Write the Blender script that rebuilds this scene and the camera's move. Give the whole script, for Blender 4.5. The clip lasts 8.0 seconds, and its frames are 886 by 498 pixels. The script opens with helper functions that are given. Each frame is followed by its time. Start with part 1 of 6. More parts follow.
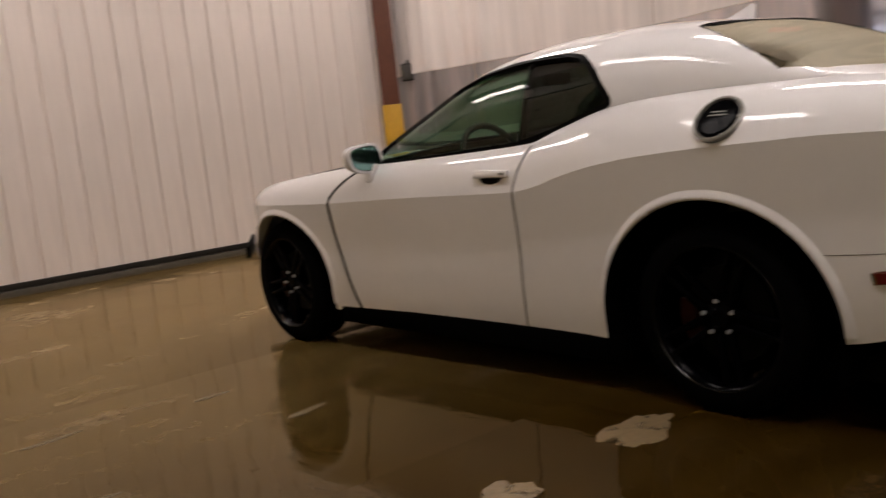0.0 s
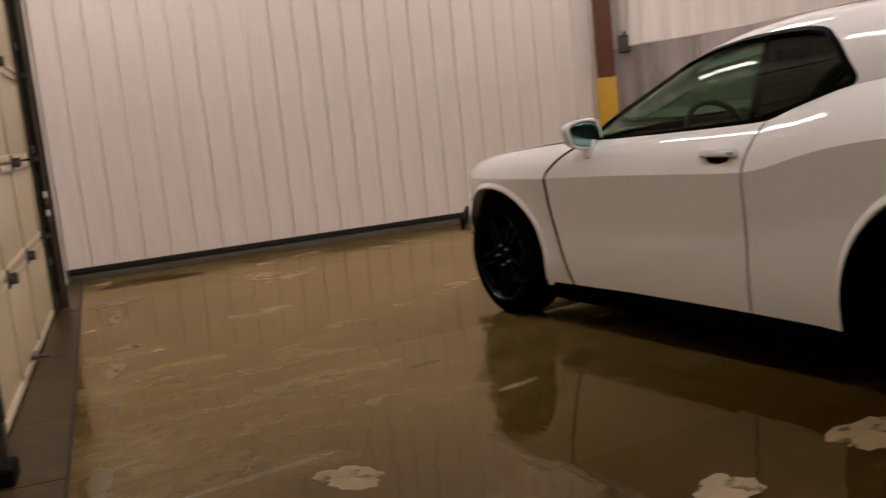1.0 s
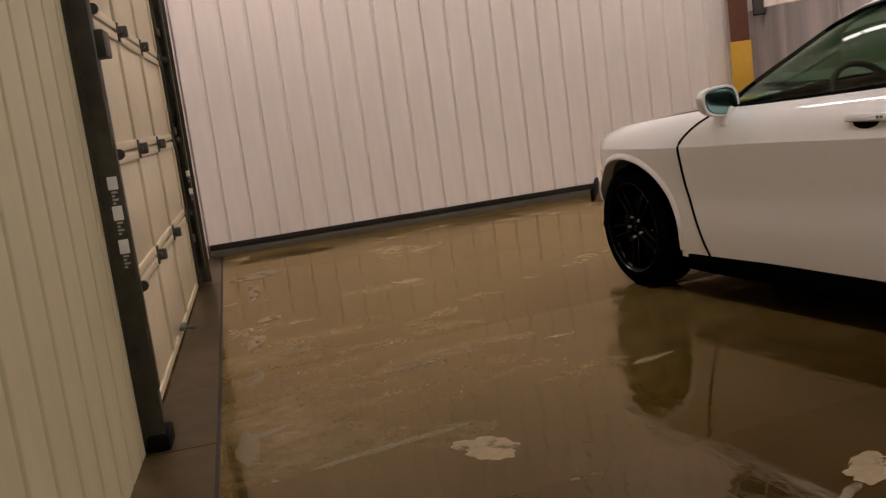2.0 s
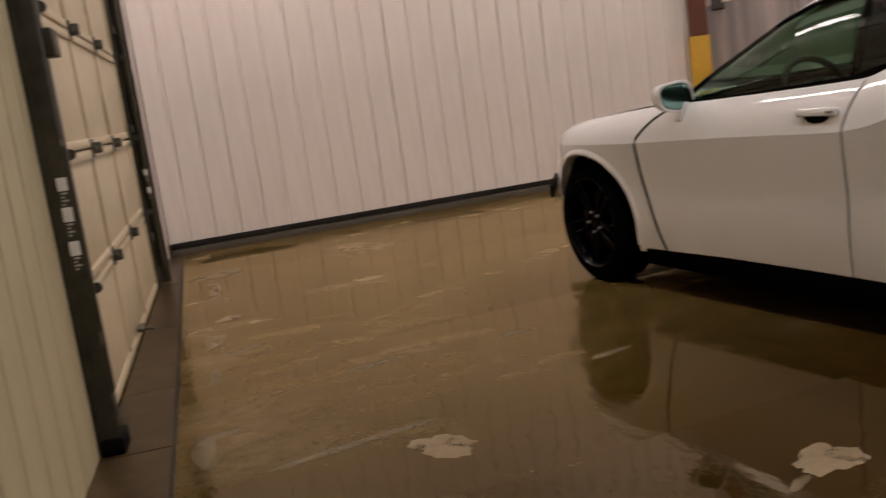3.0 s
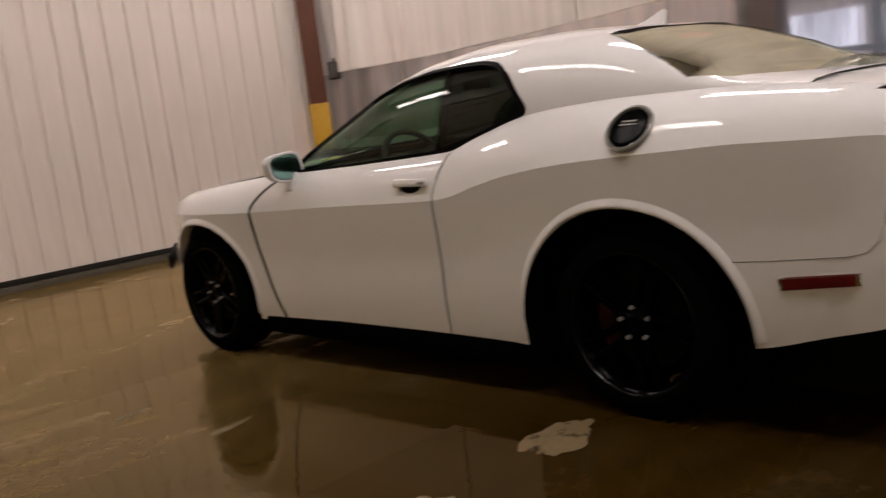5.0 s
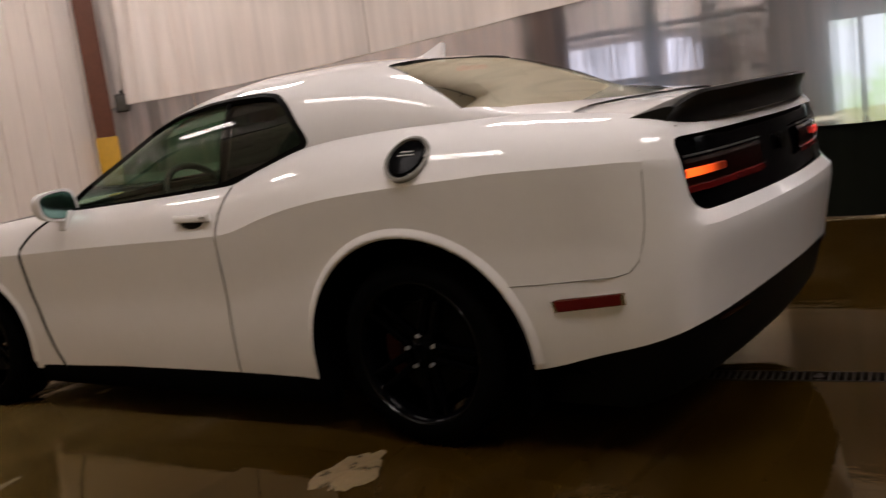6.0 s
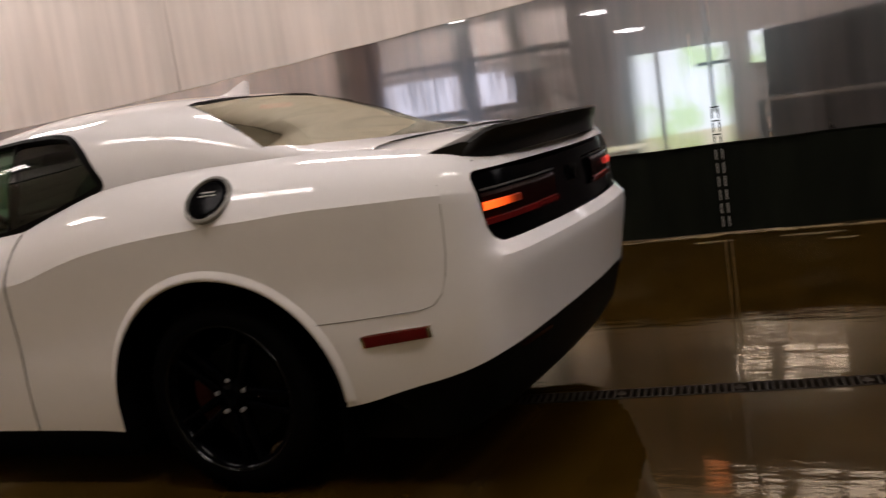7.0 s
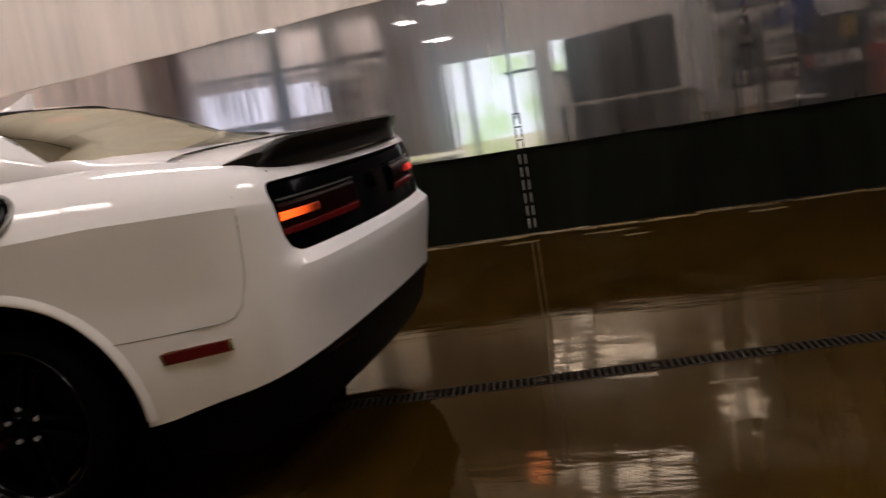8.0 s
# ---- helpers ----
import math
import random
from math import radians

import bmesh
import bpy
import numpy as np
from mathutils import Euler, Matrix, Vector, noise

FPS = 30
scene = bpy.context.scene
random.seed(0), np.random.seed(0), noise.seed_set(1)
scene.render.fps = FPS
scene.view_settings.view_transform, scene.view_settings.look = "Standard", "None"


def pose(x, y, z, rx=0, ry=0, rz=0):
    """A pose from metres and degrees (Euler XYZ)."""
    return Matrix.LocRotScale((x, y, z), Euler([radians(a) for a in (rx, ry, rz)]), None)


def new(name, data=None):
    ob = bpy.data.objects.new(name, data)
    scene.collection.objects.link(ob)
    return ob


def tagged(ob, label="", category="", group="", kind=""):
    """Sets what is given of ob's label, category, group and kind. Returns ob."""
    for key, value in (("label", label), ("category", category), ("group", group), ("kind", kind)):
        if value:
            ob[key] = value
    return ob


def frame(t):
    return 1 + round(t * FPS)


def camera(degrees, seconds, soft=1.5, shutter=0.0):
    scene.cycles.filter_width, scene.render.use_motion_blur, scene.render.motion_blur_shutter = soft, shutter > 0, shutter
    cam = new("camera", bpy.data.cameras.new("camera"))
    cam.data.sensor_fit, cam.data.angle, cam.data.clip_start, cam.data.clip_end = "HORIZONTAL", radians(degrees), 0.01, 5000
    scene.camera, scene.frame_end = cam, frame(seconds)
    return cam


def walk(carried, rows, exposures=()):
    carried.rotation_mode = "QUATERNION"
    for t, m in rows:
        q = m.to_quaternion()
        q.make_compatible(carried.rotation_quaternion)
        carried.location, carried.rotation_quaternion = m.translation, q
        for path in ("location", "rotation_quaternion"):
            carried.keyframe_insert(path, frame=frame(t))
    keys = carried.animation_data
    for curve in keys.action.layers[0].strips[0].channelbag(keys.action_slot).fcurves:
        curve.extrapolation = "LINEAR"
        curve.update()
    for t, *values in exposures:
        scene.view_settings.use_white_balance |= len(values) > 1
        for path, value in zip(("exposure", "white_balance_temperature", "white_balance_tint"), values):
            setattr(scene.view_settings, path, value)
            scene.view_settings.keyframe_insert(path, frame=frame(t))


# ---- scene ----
LENS = 50.46
ROWS = [  # t, eye, yaw, pitch, roll
    (0.0, 1.925, -2.755, 1.169, 50.44, -7.97, -6.19),
    (0.5, 1.879, -2.774, 1.178, 56.73, -8.26, -5.83),
    (1.0, 1.877, -2.796, 1.192, 62.95, -8.39, -5.72),
    (1.5, 1.867, -2.830, 1.195, 68.72, -8.73, -6.60),
    (1.7, 1.868, -2.841, 1.195, 70.47, -8.86, -7.22),
    (2.8, 1.887, -2.794, 1.211, 70.43, -9.70, -8.01),
    (3.0, 1.881, -2.788, 1.202, 68.76, -9.72, -7.79),
    (3.5, 1.866, -2.758, 1.195, 62.38, -9.57, -7.34),
    (4.0, 1.898, -2.732, 1.203, 57.53, -9.14, -7.23),
    (4.2, 1.918, -2.723, 1.212, 55.48, -9.02, -7.20),
    (5.3, 1.969, -2.665, 1.247, 42.88, -9.04, -7.24),
    (5.5, 1.974, -2.656, 1.252, 40.17, -9.06, -7.33),
    (6.0, 2.024, -2.593, 1.225, 35.04, -8.56, -7.54),
    (6.5, 2.063, -2.566, 1.229, 29.81, -8.21, -7.89),
    (7.0, 2.100, -2.555, 1.224, 24.50, -7.96, -8.49),
    (7.5, 2.144, -2.554, 1.220, 19.12, -8.27, -9.12),
    (8.0, 2.190, -2.569, 1.212, 13.80, -9.06, -9.38),
]
def heading(yaw, pitch, roll):
    """The turn of a camera from yaw (to the left of +y), pitch and roll in degrees."""
    return pose(0, 0, 0, 0, 0, yaw) @ pose(0, 0, 0, 90 + pitch) @ pose(0, 0, 0, 0, 0, roll)


cam = camera(LENS, 8.0, soft=1.35, shutter=0.5)
walk(cam, [(t, Matrix.Translation((x, y, z)) @ heading(yaw, pitch, roll)) for t, x, y, z, yaw, pitch, roll in ROWS], [(0.0, -0.04, 6350, 16), (8.0, -0.04, 6350, 16)])

# ---- light ----
world = bpy.data.worlds.new("world")
scene.world = world
world.use_nodes = True
sky = world.node_tree.nodes.new("ShaderNodeTexSky")
sky.sky_type, sky.sun_disc, sky.sun_elevation, sky.sun_rotation = "NISHITA", False, radians(50), radians(200)
world.node_tree.links.new(sky.outputs[0], world.node_tree.nodes["Background"].inputs[0])
world.node_tree.nodes["Background"].inputs[1].default_value = 0.12


# ---- materials ----
def mat(name, color, rough=0.5, metal=0.0, coat=0.0, bump=0.0, scale=20.0, vary=0.08, stain_shade=0.0, spec=0.5, emit=None, emit_strength=0.0, alpha=1.0, transmission=0.0, stretch=None):
    """A surface with two scales of variation in colour, gloss and relief."""
    m = bpy.data.materials.new(name)
    m.use_nodes = True
    nt = m.node_tree
    b = nt.nodes["Principled BSDF"]
    b.inputs["Roughness"].default_value = rough
    b.inputs["Metallic"].default_value = metal
    b.inputs["Coat Weight"].default_value = coat
    b.inputs["Coat Roughness"].default_value = 0.03
    b.inputs["Specular IOR Level"].default_value = spec
    b.inputs["Transmission Weight"].default_value = transmission
    b.inputs["Alpha"].default_value = alpha
    b.inputs["Base Color"].default_value = (*color, 1)
    if emit:
        b.inputs["Emission Color"].default_value = (*emit, 1)
        b.inputs["Emission Strength"].default_value = emit_strength
    if vary or stain_shade or bump:
        co = nt.nodes.new("ShaderNodeTexCoord")
        n1 = nt.nodes.new("ShaderNodeTexNoise")
        n1.inputs["Scale"].default_value, n1.inputs["Detail"].default_value = scale, 6
        n2 = nt.nodes.new("ShaderNodeTexNoise")
        n2.inputs["Scale"].default_value, n2.inputs["Detail"].default_value = scale / 12, 4
        place = co.outputs["Object"]
        if stretch:
            mp = nt.nodes.new("ShaderNodeMapping")
            mp.inputs["Scale"].default_value = stretch
            nt.links.new(place, mp.inputs[0])
            place = mp.outputs[0]
        nt.links.new(place, n1.inputs["Vector"])
        nt.links.new(place, n2.inputs["Vector"])
        add = nt.nodes.new("ShaderNodeMath")
        add.operation = "ADD"
        nt.links.new(n1.outputs["Fac"], add.inputs[0])
        nt.links.new(n2.outputs["Fac"], add.inputs[1])
        ramp = nt.nodes.new("ShaderNodeMapRange")
        ramp.inputs["From Min"].default_value, ramp.inputs["From Max"].default_value = 0.7, 1.3
        ramp.inputs["To Min"].default_value, ramp.inputs["To Max"].default_value = 1 - vary - stain_shade, 1 + vary
        nt.links.new(add.outputs[0], ramp.inputs["Value"])
        mul = nt.nodes.new("ShaderNodeMix")
        mul.data_type, mul.blend_type = "RGBA", "MULTIPLY"
        mul.inputs[0].default_value = 1
        mul.inputs[6].default_value = (*color, 1)
        nt.links.new(ramp.outputs[0], mul.inputs[7])
        nt.links.new(mul.outputs[2], b.inputs["Base Color"])
        if bump:
            bp = nt.nodes.new("ShaderNodeBump")
            bp.inputs["Strength"].default_value, bp.inputs["Distance"].default_value = bump, 0.01
            nt.links.new(n1.outputs["Fac"], bp.inputs["Height"])
            nt.links.new(bp.outputs[0], b.inputs["Normal"])
    return m


def glow(name, color, strength):
    m = bpy.data.materials.new(name)
    m.use_nodes = True
    nt = m.node_tree
    nt.nodes.remove(nt.nodes["Principled BSDF"])
    e = nt.nodes.new("ShaderNodeEmission")
    e.inputs[0].default_value, e.inputs[1].default_value = (*color, 1), strength
    nt.links.new(e.outputs[0], nt.nodes["Material Output"].inputs[0])
    return m


def pane_mat(name, tint, gloss=0.04, rough=0.0, rim=0.5, sheen=(1, 1, 1)):
    """Thin glass: it lets light through with a tint and mirrors a part."""
    m = bpy.data.materials.new(name)
    m.use_nodes = True
    nt = m.node_tree
    nt.nodes.remove(nt.nodes["Principled BSDF"])
    tr, gl = nt.nodes.new("ShaderNodeBsdfTransparent"), nt.nodes.new("ShaderNodeBsdfGlossy")
    tr.inputs[0].default_value = (*tint, 1)
    gl.inputs["Roughness"].default_value = rough
    gl.inputs["Color"].default_value = (*sheen, 1)
    fr = nt.nodes.new("ShaderNodeLayerWeight")
    fr.inputs[0].default_value = 0.5
    pw = nt.nodes.new("ShaderNodeMath")
    pw.operation = "POWER"
    pw.inputs[1].default_value = 4.0
    nt.links.new(fr.outputs["Facing"], pw.inputs[0])
    mx = nt.nodes.new("ShaderNodeMixShader")
    sc = nt.nodes.new("ShaderNodeMath")
    sc.operation = "MULTIPLY_ADD"
    sc.inputs[1].default_value, sc.inputs[2].default_value = rim, gloss
    sc.use_clamp = True
    nt.links.new(pw.outputs[0], sc.inputs[0])
    nt.links.new(sc.outputs[0], mx.inputs[0])
    nt.links.new(tr.outputs[0], mx.inputs[1])
    nt.links.new(gl.outputs[0], mx.inputs[2])
    nt.links.new(mx.outputs[0], nt.nodes["Material Output"].inputs[0])
    return m


def vinyl_mat(name):
    """Clear vinyl sheet: scuffed and wavy, so that it blurs what lies behind it, with a pale haze, part of it painted
    glow.
    """
    m = bpy.data.materials.new(name)
    m.use_nodes = True
    nt = m.node_tree
    nt.nodes.remove(nt.nodes["Principled BSDF"])

    def node(kind):
        return nt.nodes.new("ShaderNode" + kind)

    def mix(fac, a, b):
        mx = node("MixShader")
        if isinstance(fac, float):
            mx.inputs[0].default_value = fac
        else:
            nt.links.new(fac, mx.inputs[0])
        nt.links.new(a, mx.inputs[1])
        nt.links.new(b, mx.inputs[2])
        return mx.outputs[0]

    co = node("TexCoord")

    def noise(stretch, scale, detail):
        mp, no = node("Mapping"), node("TexNoise")
        mp.inputs["Scale"].default_value = stretch
        no.inputs["Scale"].default_value, no.inputs["Detail"].default_value = scale, detail
        nt.links.new(co.outputs["Object"], mp.inputs[0])
        nt.links.new(mp.outputs[0], no.inputs["Vector"])
        return no.outputs["Fac"]

    wave = noise((6.0, 6.0, 0.14), 3.0, 5)
    bump = node("Bump")
    bump.inputs["Strength"].default_value, bump.inputs["Distance"].default_value = 0.28, 0.05
    nt.links.new(wave, bump.inputs["Height"])
    tr, rf, gl = node("BsdfTransparent"), node("BsdfRefraction"), node("BsdfGlossy")
    tr.inputs[0].default_value = (0.88, 0.86, 0.86, 1)
    rf.inputs["Color"].default_value = (0.88, 0.86, 0.86, 1)
    rf.inputs["IOR"].default_value, rf.inputs["Roughness"].default_value = 1.04, 0.022
    gl.inputs["Roughness"].default_value = 0.12
    for n in (rf, gl):
        nt.links.new(bump.outputs[0], n.inputs["Normal"])
    fr = node("LayerWeight")
    fr.inputs[0].default_value = 0.5
    pw = node("Math")
    pw.operation = "MULTIPLY_ADD"
    pw.inputs[1].default_value, pw.inputs[2].default_value = 0.12, 0.03
    nt.links.new(fr.outputs["Facing"], pw.inputs[0])
    # blue-tinted wide scatter: the doorway's daylight bloom is put into the colour
    wide = node("BsdfRefraction")
    wide.inputs["Color"].default_value = (0.66, 0.84, 1.0, 1)
    wide.inputs["IOR"].default_value, wide.inputs["Roughness"].default_value = 1.10, 0.75
    see = mix(0.24, mix(0.6, tr.outputs[0], rf.outputs[0]), wide.outputs[0])
    sheet = mix(pw.outputs[0], see, gl.outputs[0])
    dif, tl = node("BsdfDiffuse"), node("BsdfTranslucent")
    for n in (dif, tl):
        n.inputs[0].default_value = (0.64, 0.565, 0.575, 1)
    fog = mix(0.5, dif.outputs[0], tl.outputs[0])
    rng = node("MapRange")
    rng.inputs["From Min"].default_value, rng.inputs["From Max"].default_value = 0.32, 0.68
    rng.inputs["To Min"].default_value, rng.inputs["To Max"].default_value = 0.03, 0.17
    nt.links.new(noise((5.0, 5.0, 0.4), 1.3, 6), rng.inputs["Value"])
    # the glow from behind is painted into the haze, stronger towards low x
    xyz, backlit_haze, amount = node("SeparateXYZ"), node("MapRange"), node("Math")
    nt.links.new(co.outputs["Object"], xyz.inputs[0])
    nt.links.new(xyz.outputs["X"], backlit_haze.inputs["Value"])
    backlit_haze.inputs["From Min"].default_value, backlit_haze.inputs["From Max"].default_value = -1.5, 3.0
    backlit_haze.inputs["To Min"].default_value, backlit_haze.inputs["To Max"].default_value = 1.7, 0.55
    amount.operation = "MULTIPLY"
    nt.links.new(rng.outputs[0], amount.inputs[0])
    nt.links.new(backlit_haze.outputs[0], amount.inputs[1])
    nt.links.new(mix(amount.outputs[0], sheet, fog), nt.nodes["Material Output"].inputs[0])
    return m


def foam_mat(name, color, most=0.85):
    """Thin, broken foam: ragged patches with holes."""
    m = mat(name, color, 0.5, vary=0.15, scale=30, bump=0.3)
    nt = m.node_tree
    co, no, rg = nt.nodes.new("ShaderNodeTexCoord"), nt.nodes.new("ShaderNodeTexNoise"), nt.nodes.new("ShaderNodeMapRange")
    no.inputs["Scale"].default_value, no.inputs["Detail"].default_value = 9, 7
    rg.inputs["From Min"].default_value, rg.inputs["From Max"].default_value = 0.30, 0.46
    rg.inputs["To Min"].default_value, rg.inputs["To Max"].default_value = 0.0, most
    nt.links.new(co.outputs["Object"], no.inputs["Vector"])
    nt.links.new(no.outputs["Fac"], rg.inputs["Value"])
    nt.links.new(rg.outputs[0], nt.nodes["Principled BSDF"].inputs["Alpha"])
    return m


def daylight(name):
    """Bright overcast daylight with pale green foliage low down."""
    m = bpy.data.materials.new(name)
    m.use_nodes = True
    nt = m.node_tree
    nt.nodes.remove(nt.nodes["Principled BSDF"])
    co, no = nt.nodes.new("ShaderNodeTexCoord"), nt.nodes.new("ShaderNodeTexNoise")
    no.inputs["Scale"].default_value, no.inputs["Detail"].default_value = 1.2, 5
    nt.links.new(co.outputs["Object"], no.inputs["Vector"])
    ra = nt.nodes.new("ShaderNodeValToRGB")
    ra.color_ramp.elements[0].position, ra.color_ramp.elements[0].color = 0.36, (0.58, 0.78, 0.42, 1)
    ra.color_ramp.elements[1].position, ra.color_ramp.elements[1].color = 0.50, (0.90, 0.96, 0.99, 1)
    nt.links.new(no.outputs["Fac"], ra.inputs[0])
    e = nt.nodes.new("ShaderNodeEmission")
    e.inputs[1].default_value = 1.45
    nt.links.new(ra.outputs[0], e.inputs[0])
    nt.links.new(e.outputs[0], nt.nodes["Material Output"].inputs[0])
    return m


def wet_floor():
    """Wet, worn concrete: brown-grey slab with water film, stains and faint foam."""
    m = bpy.data.materials.new("wet_concrete")
    m.use_nodes = True
    nt = m.node_tree
    b = nt.nodes["Principled BSDF"]
    co = nt.nodes.new("ShaderNodeTexCoord")

    def noise_node(scale, detail, stretch=(1, 1, 1)):
        mp = nt.nodes.new("ShaderNodeMapping")
        mp.inputs["Scale"].default_value = stretch
        nt.links.new(co.outputs["Object"], mp.inputs[0])
        n = nt.nodes.new("ShaderNodeTexNoise")
        n.inputs["Scale"].default_value, n.inputs["Detail"].default_value = scale, detail
        nt.links.new(mp.outputs[0], n.inputs["Vector"])
        return n

    def calc(op, a, b=None, c=None):
        n = nt.nodes.new("ShaderNodeMath")
        n.operation = op
        for k, v in enumerate((a, b, c)):
            if v is None:
                continue
            if isinstance(v, (int, float)):
                n.inputs[k].default_value = v
            else:
                nt.links.new(v, n.inputs[k])
        return n.outputs[0]

    def span(value, lo, hi, a, b, smooth=False):
        n = nt.nodes.new("ShaderNodeMapRange")
        if smooth:
            n.interpolation_type = "SMOOTHSTEP"
        for k, v in (("From Min", lo), ("From Max", hi), ("To Min", a), ("To Max", b)):
            n.inputs[k].default_value = v
        nt.links.new(value, n.inputs["Value"])
        return n.outputs[0]

    def blend(fac, a, b, kind="MIX"):
        n = nt.nodes.new("ShaderNodeMix")
        n.data_type, n.blend_type = "RGBA", kind
        for k, v in ((0, fac), (6, a), (7, b)):
            if isinstance(v, (int, float)):
                n.inputs[k].default_value = v
            elif isinstance(v, tuple):
                n.inputs[k].default_value = (*v, 1)
            else:
                nt.links.new(v, n.inputs[k])
        return n.outputs[2]

    big, mid, fine = noise_node(0.55, 5), noise_node(3.0, 7, (1.5, 0.75, 1)), noise_node(60, 4)
    lime, speck = noise_node(1.3, 9, (1.5, 0.8, 1)), noise_node(14, 6, (1.2, 0.9, 1))
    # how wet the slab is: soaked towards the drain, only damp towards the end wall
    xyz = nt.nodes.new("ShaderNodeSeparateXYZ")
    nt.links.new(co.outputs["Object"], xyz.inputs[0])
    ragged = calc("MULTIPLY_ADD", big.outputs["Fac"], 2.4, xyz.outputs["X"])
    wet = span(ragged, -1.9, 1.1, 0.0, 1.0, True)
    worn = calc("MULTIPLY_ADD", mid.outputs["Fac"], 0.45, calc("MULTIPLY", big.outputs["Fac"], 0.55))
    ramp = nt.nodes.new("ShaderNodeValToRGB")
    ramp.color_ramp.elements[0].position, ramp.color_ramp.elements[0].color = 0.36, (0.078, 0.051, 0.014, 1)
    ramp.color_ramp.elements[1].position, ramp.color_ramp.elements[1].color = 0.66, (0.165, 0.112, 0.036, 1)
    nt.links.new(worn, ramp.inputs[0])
    # soaked tone, deepened further to put the car's shade into the colour
    damp_shaded = blend(wet, ramp.outputs[0], blend(1.0, ramp.outputs[0], (0.25, 0.195, 0.07), "MULTIPLY"))
    # pale lime scale where water has dried, in smears with broken edges
    scale_mask = calc("MULTIPLY", span(lime.outputs["Fac"], 0.53, 0.68, 0.0, 1.0), span(speck.outputs["Fac"], 0.30, 0.70, 0.1, 1.0))
    scale_mask = calc("MULTIPLY", scale_mask, span(wet, 0.0, 1.0, 0.55, 0.08))
    limed = blend(scale_mask, damp_shaded, (0.30, 0.225, 0.135))
    nt.links.new(blend(1.0, limed, span(fine.outputs["Fac"], 0.3, 0.7, 0.82, 1.18), "MULTIPLY"), b.inputs["Base Color"])
    b.inputs["Specular IOR Level"].default_value = 0.0
    b.inputs["Roughness"].default_value = 0.8
    # the film of water: smooth where it stands, rougher where the slab shows through
    film_rough = calc("ADD", span(mid.outputs["Fac"], 0.42, 0.60, 0.012, 0.055), calc("MULTIPLY", scale_mask, 0.22))
    # standing pools with ragged rims; between them the film is thin and broken
    pool = noise_node(0.85, 6, (1.0, 1.0, 1))
    thin = calc("MULTIPLY", span(pool.outputs["Fac"], 0.47, 0.515, 1.0, 0.0), span(wet, 0.0, 0.8, 0.14, 0.0))
    rough_out = calc("ADD", calc("ADD", film_rough, thin), span(wet, 0.0, 1.0, 0.05, 0.0))
    film, mixer, fresnel = (nt.nodes.new("ShaderNode" + k) for k in ("BsdfGlossy", "MixShader", "Fresnel"))
    film.inputs["Color"].default_value = (1.0, 0.84, 0.60, 1)
    fresnel.inputs["IOR"].default_value = 1.30
    nt.links.new(rough_out, film.inputs["Roughness"])
    nt.links.new(fresnel.outputs[0], mixer.inputs[0])
    nt.links.new(b.outputs[0], mixer.inputs[1])
    nt.links.new(film.outputs[0], mixer.inputs[2])
    nt.links.new(mixer.outputs[0], nt.nodes["Material Output"].inputs[0])
    wave = noise_node(2.6, 6, (0.7, 2.0, 1))
    bp = nt.nodes.new("ShaderNodeBump")
    bp.inputs["Strength"].default_value, bp.inputs["Distance"].default_value = 0.13, 0.02
    nt.links.new(wave.outputs["Fac"], bp.inputs["Height"])
    nt.links.new(bp.outputs[0], b.inputs["Normal"])
    nt.links.new(bp.outputs[0], film.inputs["Normal"])
    return m


WHITE_PAINT = mat("white_car_paint", (0.83, 0.82, 0.84), 0.6, coat=1.0, vary=0.012, scale=300, bump=0.0, spec=0.0)
BLACK_GLOSS = mat("black_gloss", (0.002, 0.002, 0.0025), 0.12, vary=0.1, scale=60, spec=0.015)
BLACK_TRIM = mat("black_trim", (0.004, 0.004, 0.004), 0.5, vary=0.15, scale=120, bump=0.05, spec=0.025)
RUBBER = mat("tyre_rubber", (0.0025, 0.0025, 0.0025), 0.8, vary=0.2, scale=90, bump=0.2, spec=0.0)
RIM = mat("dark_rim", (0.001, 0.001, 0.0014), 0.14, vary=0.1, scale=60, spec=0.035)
CHROME = mat("chrome", (0.75, 0.75, 0.76), 0.12, metal=1.0, vary=0.05, scale=50)
STEEL = mat("worn_steel", (0.21, 0.205, 0.19), 0.4, metal=0.8, vary=0.15, scale=40, bump=0.1)
RED_LENS = mat("red_lens", (0.11, 0.008, 0.008), 0.15, vary=0.1, scale=200, spec=0.3)
DARK_LENS = mat("dark_red_lens", (0.010, 0.0015, 0.0015), 0.2, spec=0.2, vary=0.1, scale=200)
LAMP_ON = mat("lamp_orange_lit", (0.3, 0.03, 0.01), 0.3, emit=(1.0, 0.10, 0.01), emit_strength=1.7, vary=0)
# the bulb sits at the outer end, so that the lens fades inwards
lamp_nt = LAMP_ON.node_tree
lamp_co, lamp_xyz, lamp_ramp = (lamp_nt.nodes.new("ShaderNode" + k) for k in ("TexCoord", "SeparateXYZ", "MapRange"))
lamp_nt.links.new(lamp_co.outputs["Object"], lamp_xyz.inputs[0])
lamp_nt.links.new(lamp_xyz.outputs["Y"], lamp_ramp.inputs["Value"])
lamp_ramp.inputs["From Min"].default_value, lamp_ramp.inputs["From Max"].default_value = -0.80, -0.62
lamp_ramp.inputs["To Min"].default_value, lamp_ramp.inputs["To Max"].default_value = 2.2, 0.02
lamp_ramp.interpolation_type = "SMOOTHSTEP"
lamp_nt.links.new(lamp_ramp.outputs[0], lamp_nt.nodes["Principled BSDF"].inputs["Emission Strength"])
